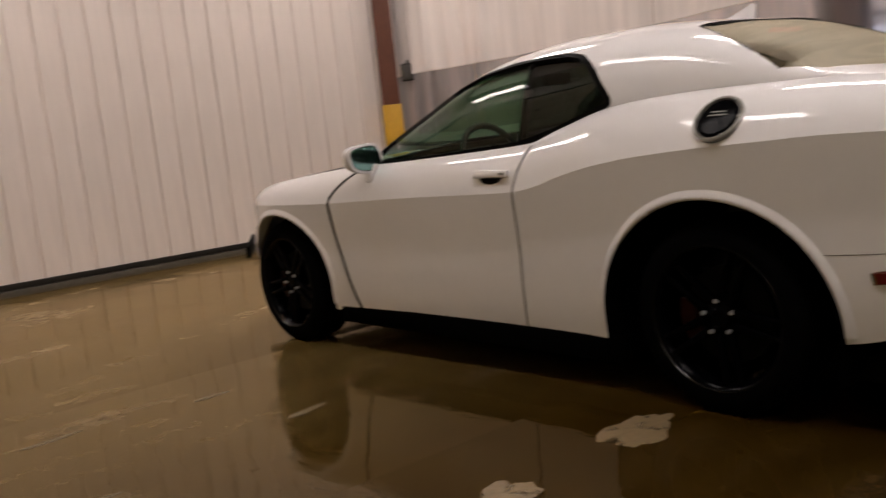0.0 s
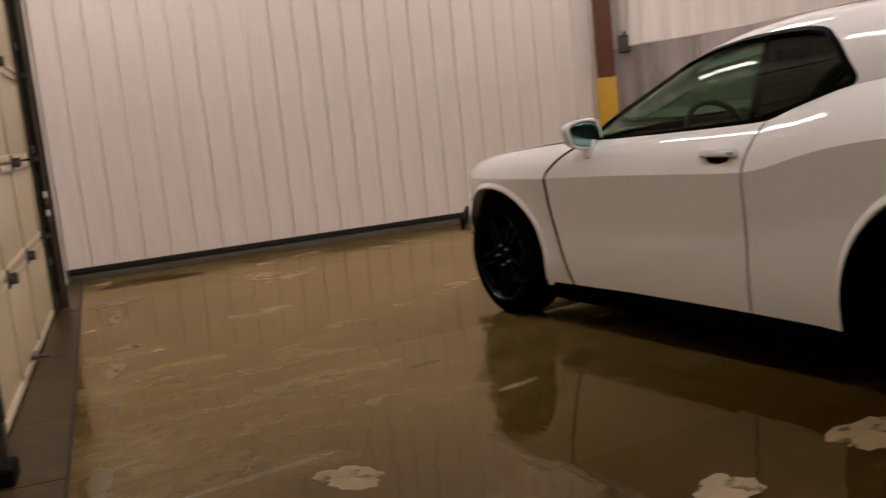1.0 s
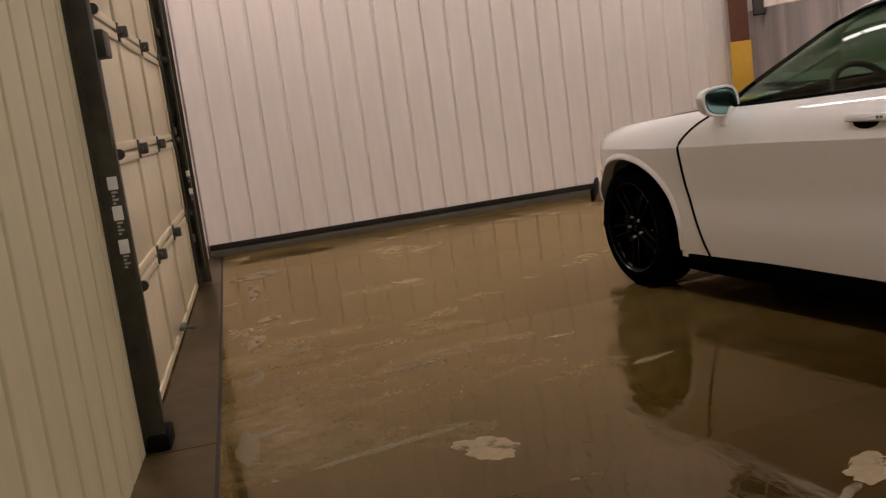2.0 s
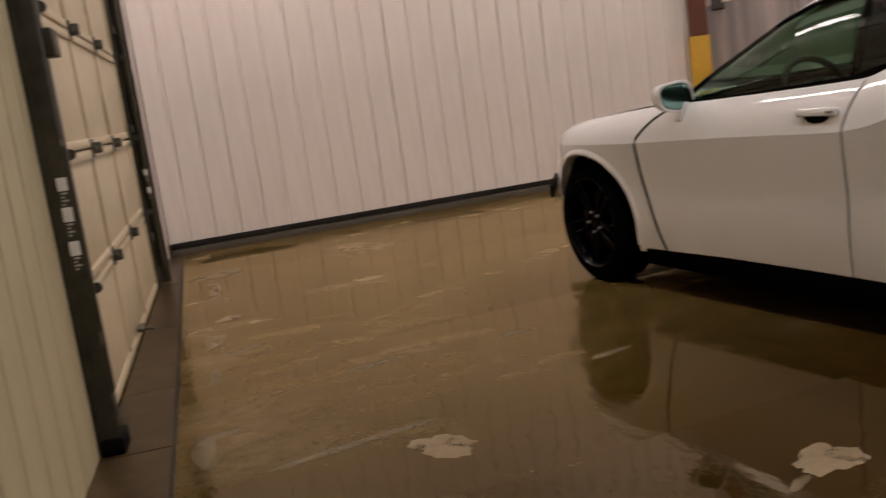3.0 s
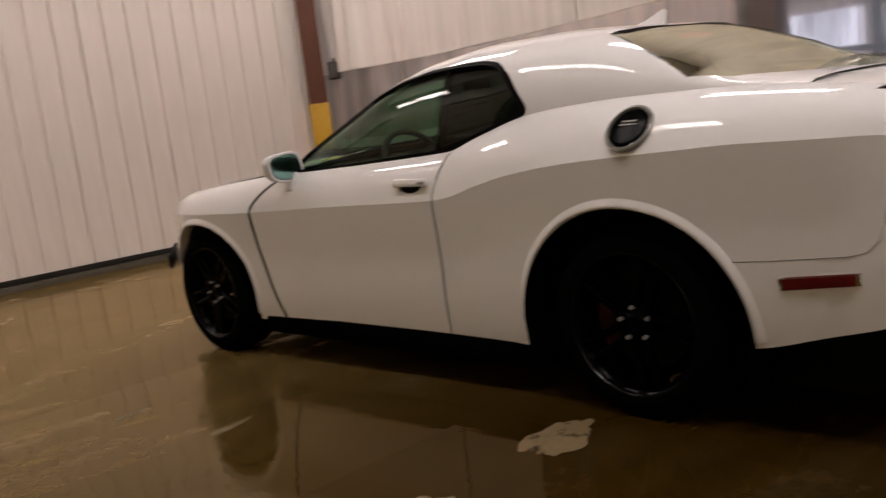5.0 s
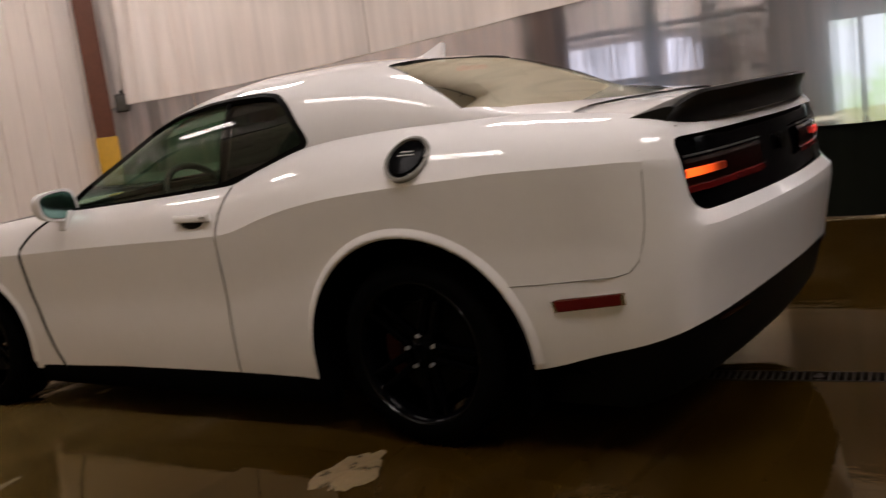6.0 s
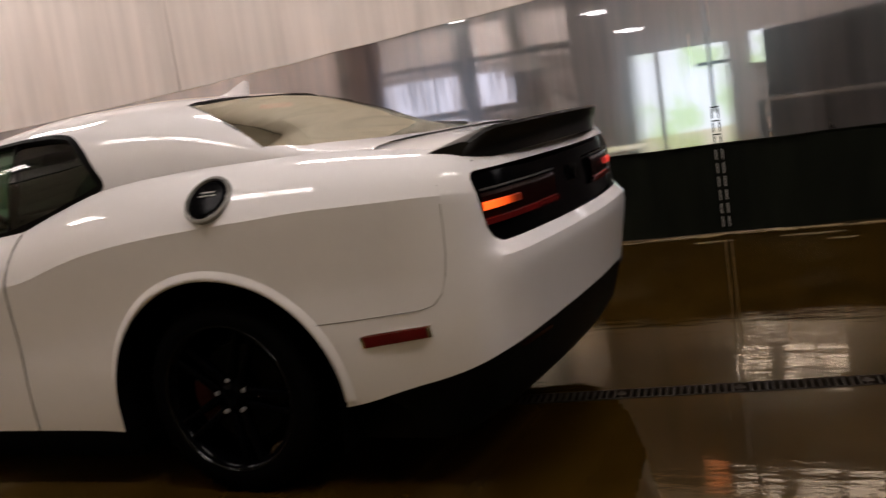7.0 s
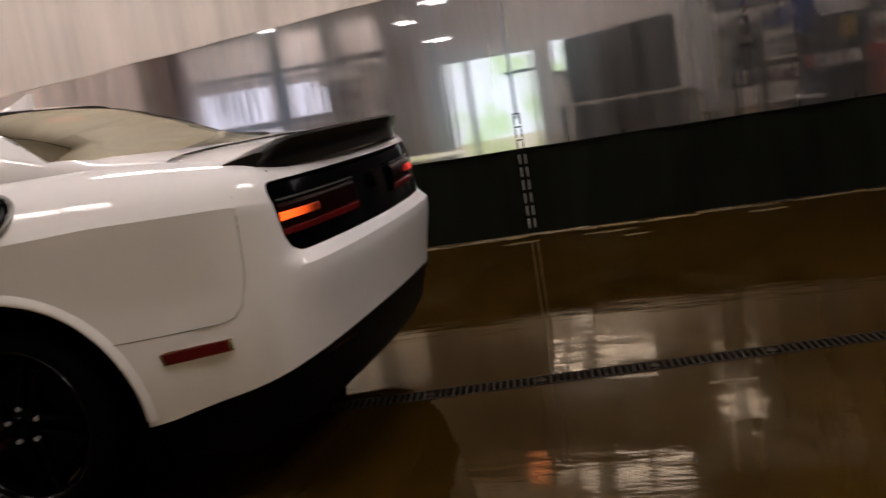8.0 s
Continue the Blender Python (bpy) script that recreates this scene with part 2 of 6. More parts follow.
LAMP_RED = mat("lamp_red_lit", (0.5, 0.02, 0.01), 0.3, emit=(1.0, 0.05, 0.03), emit_strength=0.7, vary=0)
CALIPER = mat("red_caliper", (0.03, 0.002, 0.002), 0.4, vary=0.1, scale=80, spec=0.2)
CABIN = mat("dark_cabin_leather", (0.012, 0.012, 0.013), 0.6, vary=0.2, scale=80, bump=0.1)
CABIN_GREY = mat("grey_headliner", (0.30, 0.29, 0.27), 0.9, vary=0.05, scale=200, bump=0.05)
SIDE_GLASS = pane_mat("green_tinted_glass", (0.31, 0.49, 0.35), 0.035, 0.0, 0.3)
QUARTER_GLASS = pane_mat("dark_privacy_glass", (0.05, 0.055, 0.05), 0.03, 0.0, 0.3)
REAR_GLASS = pane_mat("rear_tinted_glass", (0.26, 0.28, 0.21), 0.46, 0.0, 0.5, (0.86, 0.86, 0.70))
MIRROR = mat("mirror_glass", (0.24, 0.43, 0.41), 0.15, metal=1.0, vary=0)
PANEL_WHITE = mat("white_ribbed_sheet", (0.82, 0.74, 0.69), 0.42, vary=0.03, scale=14, stain_shade=0.07, bump=0.03, stretch=(1.0, 1.0, 0.08))
DOOR_CREAM = mat("cream_door_panel", (0.60, 0.505, 0.35), 0.4, vary=0.04, scale=10, stain_shade=0.05, bump=0.04)
BASE_DARK = mat("dark_base_angle", (0.022, 0.020, 0.017), 0.5, vary=0.2, scale=30, bump=0.1, spec=0.1)
RIM_EDGE = mat("dull_rim_edge", (0.004, 0.004, 0.004), 0.2, vary=0.2, scale=60, spec=0.3)
TRIM_GREY = mat("dull_grey_trim", (0.05, 0.05, 0.05), 0.4, vary=0.1, scale=60, spec=0.2)
BASE_LIGHT = mat("light_base_strip", (0.35, 0.32, 0.28), 0.6, vary=0.2, scale=30, bump=0.1)
BASE_MID = mat("dull_base_strip", (0.075, 0.066, 0.050), 0.5, vary=0.2, scale=30, bump=0.1)
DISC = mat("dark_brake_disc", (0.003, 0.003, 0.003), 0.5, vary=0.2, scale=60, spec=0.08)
DARK_STEEL = mat("dull_dark_steel", (0.10, 0.10, 0.095), 0.4, metal=0.5, vary=0.2, scale=60)
RED_IRON = mat("red_oxide_steel", (0.11, 0.036, 0.019), 0.55, vary=0.15, scale=25, bump=0.08)
YELLOW = mat("yellow_guard", (0.50, 0.28, 0.012), 0.45, vary=0.08, scale=20)
# the upright streaks put the folds' shading into the colour
CURTAIN_WHITE = mat("white_vinyl", (0.80, 0.73, 0.69), 0.45, vary=0.05, scale=9, stain_shade=0.16, bump=0.04, stretch=(1.0, 1.0, 0.05))
SCREEN = mat("beige_vinyl", (0.50, 0.42, 0.37), 0.5, vary=0.08, scale=5, stain_shade=0.05)
CURTAIN_BLACK = mat("black_vinyl", (0.0055, 0.0065, 0.0045), 0.55, vary=0.4, scale=6, bump=0.2, spec=0.04, stretch=(1.5, 1.0, 0.2))
CURTAIN_CLEAR = vinyl_mat("clear_vinyl")
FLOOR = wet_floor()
SLAB_EDGE = mat("dark_wet_slab", (0.062, 0.040, 0.018), 0.35, vary=0.35, scale=9, stain_shade=0.2, bump=0.03, spec=0.14)
FOAM = foam_mat("soap_foam", (0.28, 0.20, 0.105), 0.75)
FOAM_THIN = foam_mat("thin_foam", (0.30, 0.225, 0.125), 0.45)
TRACK_STEEL = mat("dull_galvanised_steel", (0.075, 0.070, 0.055), 0.5, metal=0.2, vary=0.15, scale=30, bump=0.05)
TRACK_LIGHT = mat("weathered_galvanised", (0.22, 0.20, 0.17), 0.5, metal=0.3, vary=0.12, scale=20, bump=0.05)
JAMB_DARK = mat("dark_olive_steel", (0.055, 0.050, 0.034), 0.5, vary=0.3, scale=14, stain_shade=0.1, bump=0.06, spec=0.2)
# a darker, yellower copy of the white sheet: low light put into its colour
WALL_SHADED = mat("shaded_ribbed_sheet", (0.50, 0.435, 0.275), 0.45, vary=0.04, scale=12, stain_shade=0.08, bump=0.03, stretch=(1.0, 1.0, 0.08))
TRACK_DARK = mat("dark_painted_steel", (0.055, 0.052, 0.046), 0.5, vary=0.15, scale=25, bump=0.05)
STEEL_WET = mat("wet_cast_iron", (0.026, 0.020, 0.014), 0.5, vary=0.4, scale=60, bump=0.15, spec=0.08)
STICKER = mat("white_sticker", (0.75, 0.74, 0.70), 0.5, vary=0.05)
NUT = mat("bright_nut", (0.35, 0.35, 0.35), 0.35, metal=0.4, vary=0.05)
SPOILER_BLACK = mat("satin_black", (0.003, 0.003, 0.003), 0.32, vary=0.15, scale=40, spec=0.22)
CHEST_RED = mat("red_enamel", (0.30, 0.02, 0.015), 0.4, vary=0.1, scale=10)
BLUE = mat("blue_painted_steel", (0.02, 0.07, 0.30), 0.4, vary=0.1, scale=20)
CURTAIN_HEM = mat("white_vinyl_hem", (0.6, 0.55, 0.51), 0.5, vary=0.06, scale=12)
STRAP = mat("grey_strap", (0.27, 0.26, 0.24), 0.4, vary=0.1, scale=40)
DEEP_BLUE = mat("dark_blue_enamel", (0.006, 0.016, 0.024), 0.4, vary=0.2, scale=8)
DAYLIGHT = daylight("outdoor_daylight")
SKYLIGHT = glow("translucent_daylight_panel", (0.88, 0.88, 1.0), 1.2)
sky_nt = SKYLIGHT.node_tree
sky_co, sky_map, sky_no, sky_rng = (sky_nt.nodes.new("ShaderNode" + k) for k in ("TexCoord", "Mapping", "TexNoise", "MapRange"))
sky_map.inputs["Scale"].default_value = (7.0, 1.0, 0.5)
sky_no.inputs["Scale"].default_value, sky_no.inputs["Detail"].default_value = 1.6, 5
sky_rng.inputs["From Min"].default_value, sky_rng.inputs["From Max"].default_value = 0.36, 0.66
sky_rng.inputs["To Min"].default_value, sky_rng.inputs["To Max"].default_value = 0.25, 1.9
sky_nt.links.new(sky_co.outputs["Object"], sky_map.inputs[0])
sky_nt.links.new(sky_map.outputs[0], sky_no.inputs["Vector"])
sky_nt.links.new(sky_no.outputs["Fac"], sky_rng.inputs["Value"])
sky_nt.links.new(sky_rng.outputs[0], sky_nt.nodes["Emission"].inputs[1])
WARM_GLOW = glow("orange_heat_lens", (1.0, 0.34, 0.14), 7.0)
BAY_GLOW = glow("high_bay_lens", (1.0, 0.97, 0.92), 6.0)
# near-black: the shade under the car and in the channel is put into it
SHADED_BLACK = mat("shaded_black", (0.002, 0.002, 0.002), 0.9, vary=0.1, spec=0.0)
TUBE = glow("fluorescent_tube", (1.0, 0.93, 0.84), 8.0)
# dimmer copy of the tube, to keep the shop's floor reflections faint
TUBE_DIM = glow("dim_fluorescent_tube", (1.0, 0.92, 0.88), 4.0)
CEILING_GREY = mat("white_roof_lining", (0.80, 0.76, 0.71), 0.6, vary=0.06, scale=6, bump=0.05)
FIXTURE = mat("white_fixture", (0.75, 0.75, 0.74), 0.4, vary=0.03)


# ---- mesh helpers ----
def mesh_of(name, verts, faces, material, smooth=True, sharp=None):
    me = bpy.data.meshes.new(name)
    me.from_pydata([tuple(v) for v in verts], [], [tuple(f) for f in faces])
    me.materials.append(material)
    if smooth:
        me.polygons.foreach_set("use_smooth", [True] * len(me.polygons))
        if sharp:
            me.set_sharp_from_angle(angle=radians(sharp))
    me.update()
    return me


def part(name, data, material=None, parent=None, label="", smooth=True):
    """Links a bmesh or a mesh as one object under a thing or part."""
    if isinstance(data, bmesh.types.BMesh):
        me = bpy.data.meshes.new(name)
        data.to_mesh(me)
        data.free()
        me.materials.append(material)
        if smooth:
            me.polygons.foreach_set("use_smooth", [True] * len(me.polygons))
            me.set_sharp_from_angle(angle=radians(35))
    else:
        me = data
    ob = new(name, me)
    ob.parent = parent
    if label:
        ob["label"] = label
    return ob


def thing(name, label, category, at=(0, 0, 0), rz=0.0, group="", kind=""):
    ob = new(name)
    ob.matrix_basis = pose(*at, 0, 0, rz)
    return tagged(ob, label, category, group, kind)


def box(bm, lo, hi, bevel=0.0, m=None):
    """A box from corner to corner, its edges bevelled."""
    c, s = [(a + b) / 2 for a, b in zip(lo, hi)], [abs(b - a) for a, b in zip(lo, hi)]
    mm = (m or Matrix()) @ Matrix.Translation(c) @ Matrix.Diagonal((*s, 1))
    vs = bmesh.ops.create_cube(bm, size=1, matrix=mm)["verts"]
    if bevel:
        es = {e for v in vs for e in v.link_edges}
        bmesh.ops.bevel(bm, geom=list(es), offset=min(bevel, min(s) * 0.45), segments=2, profile=0.5, affect="EDGES")
    return bm


def box_bm(lo, hi, bevel=0.004, m=None):
    return box(bmesh.new(), lo, hi, bevel, m)


def cyl(bm, a, b, r, n=16, r2=None):
    """A capped rod from a to b."""
    a, b = Vector(a), Vector(b)
    m = Matrix.Translation((a + b) / 2) @ (b - a).to_track_quat("Z", "Y").to_matrix().to_4x4()
    bmesh.ops.create_cone(bm, cap_ends=True, segments=n, radius1=r, radius2=r if r2 is None else r2, depth=(b - a).length, matrix=m)
    return bm


def lathe(profile, axis_pt, n=48, closed=False):
    """Turns (offset along y, radius) pairs round the y axis through axis_pt."""
    verts, faces = [], []
    k = len(profile)
    for i in range(n):
        a = 2 * math.pi * i / n
        for off, r in profile:
            verts.append((axis_pt[0] + r * math.cos(a), axis_pt[1] + off, axis_pt[2] + r * math.sin(a)))
    for i in range(n):
        for j in range(k if closed else k - 1):
            p, q = i * k + j, i * k + (j + 1) % k
            r_, s = ((i + 1) % n) * k + (j + 1) % k, ((i + 1) % n) * k + j
            faces.append((p, q, r_, s))
    return verts, faces


def tube(points, r, n=8, closed=False):
    """A round bar along points."""
    pts = [Vector(p) for p in points]
    verts, faces = [], []
    for i, p in enumerate(pts):
        a, b = pts[i - 1] if (i or closed) else p, pts[(i + 1) % len(pts)] if (i + 1 < len(pts) or closed) else p
        d = (b - a).normalized()
        up = Vector((0, 0, 1)) if abs(d.z) < 0.9 else Vector((1, 0, 0))
        u = d.cross(up).normalized()
        w = u.cross(d)
        for k in range(n):
            t = 2 * math.pi * k / n
            verts.append(p + r * (math.cos(t) * u + math.sin(t) * w))
    m = len(pts)
    for i in range(m if closed else m - 1):
        for k in range(n):
            faces.append((i * n + k, i * n + (k + 1) % n, ((i + 1) % m) * n + (k + 1) % n, ((i + 1) % m) * n + k))
    if not closed:
        faces.append(tuple(range(n))[::-1])
        faces.append(tuple((m - 1) * n + k for k in range(n)))
    return verts, faces


# ---- the hall ----
def offset_line(a, b, d):
    """The unit way from a to b, and its left-hand normal times d."""
    w = (Vector(b) - Vector(a)).normalized()
    return w, Vector((-w.y, w.x)) * d


FLOOR_LO, FLOOR_HI = (-16.0, -6.0), (16.0, 46.0)
DRAIN_A, DRAIN_B, DRAIN_W = Vector((0.99, 1.075)), Vector((2.93, 1.335)), 0.135


LOW = -0.062   # the floor falls by this towards the end wall


def floor_z(x):
    return LOW * min(1.0, max(0.0, (-0.6 - x) / 2.2))


def build_floor():
    ob = thing("floor", "wet brown concrete floor slab with a water film", "floor", kind="structure")
    w, n = offset_line(DRAIN_A, DRAIN_B, DRAIN_W / 2)
    lo, hi = Vector(FLOOR_LO), Vector(FLOOR_HI)
    stop = (DRAIN_A - w * 0.62).x

    def near(x):
        return (DRAIN_A - n + w * ((x - (DRAIN_A - n).x) / w.x)).y

    def far(x):
        return (DRAIN_A + n + w * ((x - (DRAIN_A + n).x) / w.x)).y

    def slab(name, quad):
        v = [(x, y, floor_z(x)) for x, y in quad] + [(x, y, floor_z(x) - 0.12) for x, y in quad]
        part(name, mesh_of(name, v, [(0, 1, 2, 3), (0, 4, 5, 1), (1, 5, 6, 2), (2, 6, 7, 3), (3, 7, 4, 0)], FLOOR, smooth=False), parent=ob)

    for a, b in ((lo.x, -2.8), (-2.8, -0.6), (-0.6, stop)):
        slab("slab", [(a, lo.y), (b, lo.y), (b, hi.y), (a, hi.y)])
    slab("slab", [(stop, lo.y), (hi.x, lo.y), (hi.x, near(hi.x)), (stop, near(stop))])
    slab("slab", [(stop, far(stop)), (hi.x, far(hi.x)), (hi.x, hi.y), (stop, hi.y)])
    # the channel's depth of shade is painted as a black sheet
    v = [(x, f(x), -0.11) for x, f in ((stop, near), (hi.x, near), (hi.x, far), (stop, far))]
    part("channel_bottom", mesh_of("channel_bottom", v, [(0, 1, 2, 3)], SHADED_BLACK, smooth=False), parent=ob)
    return ob


def ribbed_sheet(a, b, z0, z1, pitch, groove_w, groove_d, material, name="sheet", depth=0.04, first=None):
    """A wall of flat panels from a to b with narrow upright grooves; it faces the left of the way."""
    w, n = offset_line(a, b, 1.0)
    a = Vector(a)
    length = (Vector(b) - a).length
    prof, s = [(0.0, 0.0)], pitch / 2 if first is None else first
    while s + groove_w < length:
        prof += [(s - groove_w / 2 - 0.004, 0.0), (s - groove_w / 2, -0.005), (s - groove_w / 2 + 0.001, -groove_d), (s + groove_w / 2 - 0.001, -groove_d), (s + groove_w / 2, -0.005), (s + groove_w / 2 + 0.004, 0.0)]
        # a very low swage in the middle of each panel
        g = s + pitch / 2
        if g + 0.04 < length:
            prof += [(g - 0.03, 0.0), (g - 0.02, 0.0022), (g + 0.02, 0.0022), (g + 0.03, 0.0)]
        s += pitch
    prof += [(length, 0.0)]
    verts, faces = [], []
    for d, h in prof:
        p = a + w * d + n * h
        verts += [(p.x, p.y, z0), (p.x, p.y, z1)]
    for i in range(len(prof) - 1):
        faces.append((2 * i, 2 * i + 2, 2 * i + 3, 2 * i + 1))
    k = len(verts)
    for d in (0.0, length):
        p = a + w * d - n * depth
        verts += [(p.x, p.y, z0), (p.x, p.y, z1)]
    faces.append((k, k + 1, k + 3, k + 2))
    return mesh_of(name, verts, faces, material, smooth=False)


def panel_wall(wall, a, b, z0, z1, material, pitch=0.2477, gap=0.006, first=None):
    """Flat upright panels side by side from a to b, each a piece of its own, over a backing sheet."""
    w, n = offset_line(a, b, 1.0)
    a = Vector(a)
    length = (Vector(b) - a).length
    turn = Matrix(((w.x, n.x, 0, 0), (w.y, n.y, 0, 0), (0, 0, 1, 0), (0, 0, 0, 1)))

    def panel_mesh(width):
        prof = [(0.0, -0.026), (0.0, -0.020), (0.004, -0.019), (0.013, -0.002), (0.017, 0.0), (width - 0.017, 0.0), (width - 0.013, -0.002), (width - 0.004, -0.019), (width, -0.020), (width, -0.026)]
        verts = [(d, h, z) for d, h in prof for z in (z0, z1)]
        faces = [(2 * i, 2 * i + 2, 2 * i + 3, 2 * i + 1) for i in range(len(prof) - 1)]
        return mesh_of("panel", verts, faces, material, smooth=False)

    edges, s = [0.0], pitch / 2 if first is None else first
    while s < length - 0.03:
        edges.append(s)
        s += pitch
    edges.append(length)
    shared = panel_mesh(pitch - gap)
    for d0, d1 in zip(edges, edges[1:]):
        full = abs(d1 - d0 - pitch) < 1e-6
        ob = new("panel", shared if full else panel_mesh(d1 - d0 - gap))
        p = a + w * (d0 + gap / 2)
        ob.matrix_basis = Matrix.Translation((p.x, p.y, 0)) @ turn
        ob.parent = wall
    part("backing_sheet", bar_along(bmesh.new(), a - n * 0.026, Vector(b) - n * 0.026, -1, z0, z1, 0.03, 0.0), material, wall)


CORNER = Vector((-7.50, -1.97))
W_DIR = Vector((0.075, 1.0)).normalized()
D_DIR = Vector((1.0, -0.158)).normalized()
CEILING_Z = 5.2


def on_w(d):
    return CORNER + W_DIR * d


def on_d(d):
    return CORNER + D_DIR * d


def bar_along(bm, a, b, side, z0, z1, thick, bevel=0.003):
    """A flat bar along a line on the plan, standing out by thick to its left (side 1) or right (-1)."""
    w, n = offset_line(a, b, 1.0)
    m = Matrix(((w.x, n.x, 0, a[0]), (w.y, n.y, 0, a[1]), (0, 0, 1, 0), (0, 0, 0, 1)))
    length = (Vector(b) - Vector(a)).length
    lo, hi = sorted((0.0, side * thick))
    return box(bm, (0, lo, z0), (length, hi, z1), bevel, m)


DOOR_NEAR, DOOR_FAR = 5.65, 1.46   # along the door wall from the corner


def build_walls():
    wall = thing("wall_end", "white ribbed metal wall panels with water streaks", "wall", kind="structure")
    panel_wall(wall, on_w(6.02), on_w(0), 0.05, CEILING_Z, PANEL_WHITE, first=0.103)
    base = thing("baseboard", "dark steel base angle under the ribbed wall", "baseboard", kind="structure")
    part("base_angle", bar_along(bmesh.new(), on_w(6.02), on_w(0.02), 1, 0.004, 0.058, 0.035), BASE_DARK, base)
    part("base_strip", bar_along(bmesh.new(), on_w(6.02), on_w(0.02), 1, LOW - 0.01, -0.001, 0.055), BASE_MID, base)
    wall2 = thing("wall_door", "ribbed metal wall beside the overhead door, near part in a shaded tone", "wall", kind="structure")
    panel_wall(wall2, on_d(0.0), on_d(DOOR_FAR), LOW, CEILING_Z, PANEL_WHITE)
    panel_wall(wall2, on_d(DOOR_NEAR), on_d(17.5), LOW, CEILING_Z, WALL_SHADED, gap=0.008)
    panel_wall(wall2, on_d(DOOR_FAR), on_d(DOOR_NEAR), 3.75, CEILING_Z, PANEL_WHITE)


build_floor()
build_walls()

CURTAIN = [(-7.02, 4.15, 1.68), (-6.80, 4.17, 1.69), (-5.4, 4.36, 1.71), (-4.0, 4.57, 1.78), (-2.4, 4.76, 1.88), (-1.2, 4.84, 1.96), (0.2, 4.93, 2.05), (1.2, 4.99, 2.16), (2.0, 5.04, 3.2), (3.8, 5.14, 3.4), (9.0, 5.45, 3.4)]


def curtain_line(n=420):
    """Points along the curtain: place on the plan, with folds, and the height of the hem of the white upper part."""
    xs = np.linspace(CURTAIN[0][0], CURTAIN[-1][0], n)
    ys = np.interp(xs, [c[0] for c in CURTAIN], [c[1] for c in CURTAIN])
    hs = np.interp(xs, [c[0] for c in CURTAIN], [c[2] for c in CURTAIN])
    near_post = np.exp(-((xs + 6.6) / 0.9) ** 2)
    fold = (0.045 + 0.05 * near_post) * np.sin(xs * 7.1) + 0.02 * np.sin(xs * 17.3 + 1.0) + 0.06 * near_post * np.sin(xs * 24.0)
    return xs, ys, hs, fold


def build_curtain():
    ob = thing("curtain_wall", "hanging wash bay curtain, white top, clear band, black skirt", "curtain")
    xs, ys, hs, fold = curtain_line()
    for name, material, lo, hi, amp in (("white_upper", CURTAIN_WHITE, hs, CEILING_Z - 0.25, 1.0), ("clear_band", CURTAIN_CLEAR, 0.70, hs, 0.35), ("black_skirt", CURTAIN_BLACK, 0.008, 0.70, 0.3)):
        verts, faces = [], []
        rows = 6
        lo, hi = lo + 0 * xs, hi + 0 * xs
        for k in range(rows + 1):
            for i in range(len(xs)):
                z = lo[i] + (hi[i] - lo[i]) * k / rows
                verts.append((xs[i], ys[i] + fold[i] * amp * (0.6 + 0.4 * math.sin(z * 1.3)), z))
        for k in range(rows):
            for i in range(len(xs) - 1):
                a = k * len(xs) + i
                faces.append((a, a + 1, a + 1 + len(xs), a + len(xs)))
        part(name, mesh_of(name, verts, faces, material), parent=ob)

    def at(x):
        return float(np.interp(x, xs, ys))
    # hems and the stitched upright joint
    for z, r in ((None, 0.005), (0.70, 0.008)):
        pts = [(x, y + f * 0.6 - 0.01, (h if z is None else z)) for x, y, h, f in list(zip(xs, ys, hs, fold))[::4]]
        part("hem", mesh_of("hem", *tube(pts, r, 6), CURTAIN_HEM if z is None else CURTAIN_BLACK), parent=ob)
    for x in (1.115, 5.3):
        y = at(x) - 0.035
        joint = part("joint_strap", box_bm((x - 0.012, y - 0.004, 0.04), (x + 0.012, y, 0.70), 0.002), CURTAIN_BLACK, ob, "dark lapped joint with pale loops")
        z = 0.06
        while z < 0.9:
            for dx in (-0.024, 0.024):
                part("strap_loop", box_bm((x + dx - 0.0055, y - 0.012, z), (x + dx + 0.0055, y - 0.002, z + 0.078), 0.003), STRAP if z < 0.6 else BLACK_TRIM, joint, "pale grey loop" if z < 0.6 else "dark lace")
            part("strap_tie", box_bm((x - 0.032, y - 0.010, z + 0.083), (x + 0.032, y - 0.004, z + 0.094), 0.002), BLACK_TRIM, joint)
            z += 0.105
        part("upper_joint", box_bm((x - 0.02, y - 0.003, 0.95), (x + 0.02, y, 2.0), 0.001), CURTAIN_CLEAR, ob)
    for x in (-3.55, 0.4, 2.2):
        y, h = at(x) - 0.04, float(np.interp(x, xs, hs))
        part("stitched_seam", mesh_of("stitched_seam", *tube([(x, y, h), (x, y, h + 1.2), (x + 0.02, y, CEILING_Z - 0.3)], 0.005, 5), CURTAIN_HEM), parent=ob)
    return ob


build_curtain()


def build_ceiling():
    ob = thing("ceiling", "white insulated ceiling lining", "ceiling", kind="structure")
    v = [(-16, -6, CEILING_Z), (16, -6, CEILING_Z), (16, 46, CEILING_Z), (-16, 46, CEILING_Z)]
    part("lining", mesh_of("lining", v + [(x, y, z + 0.05) for x, y, z in v], [(0, 3, 2, 1), (4, 5, 6, 7)], CEILING_GREY, smooth=False), parent=ob)


build_ceiling()


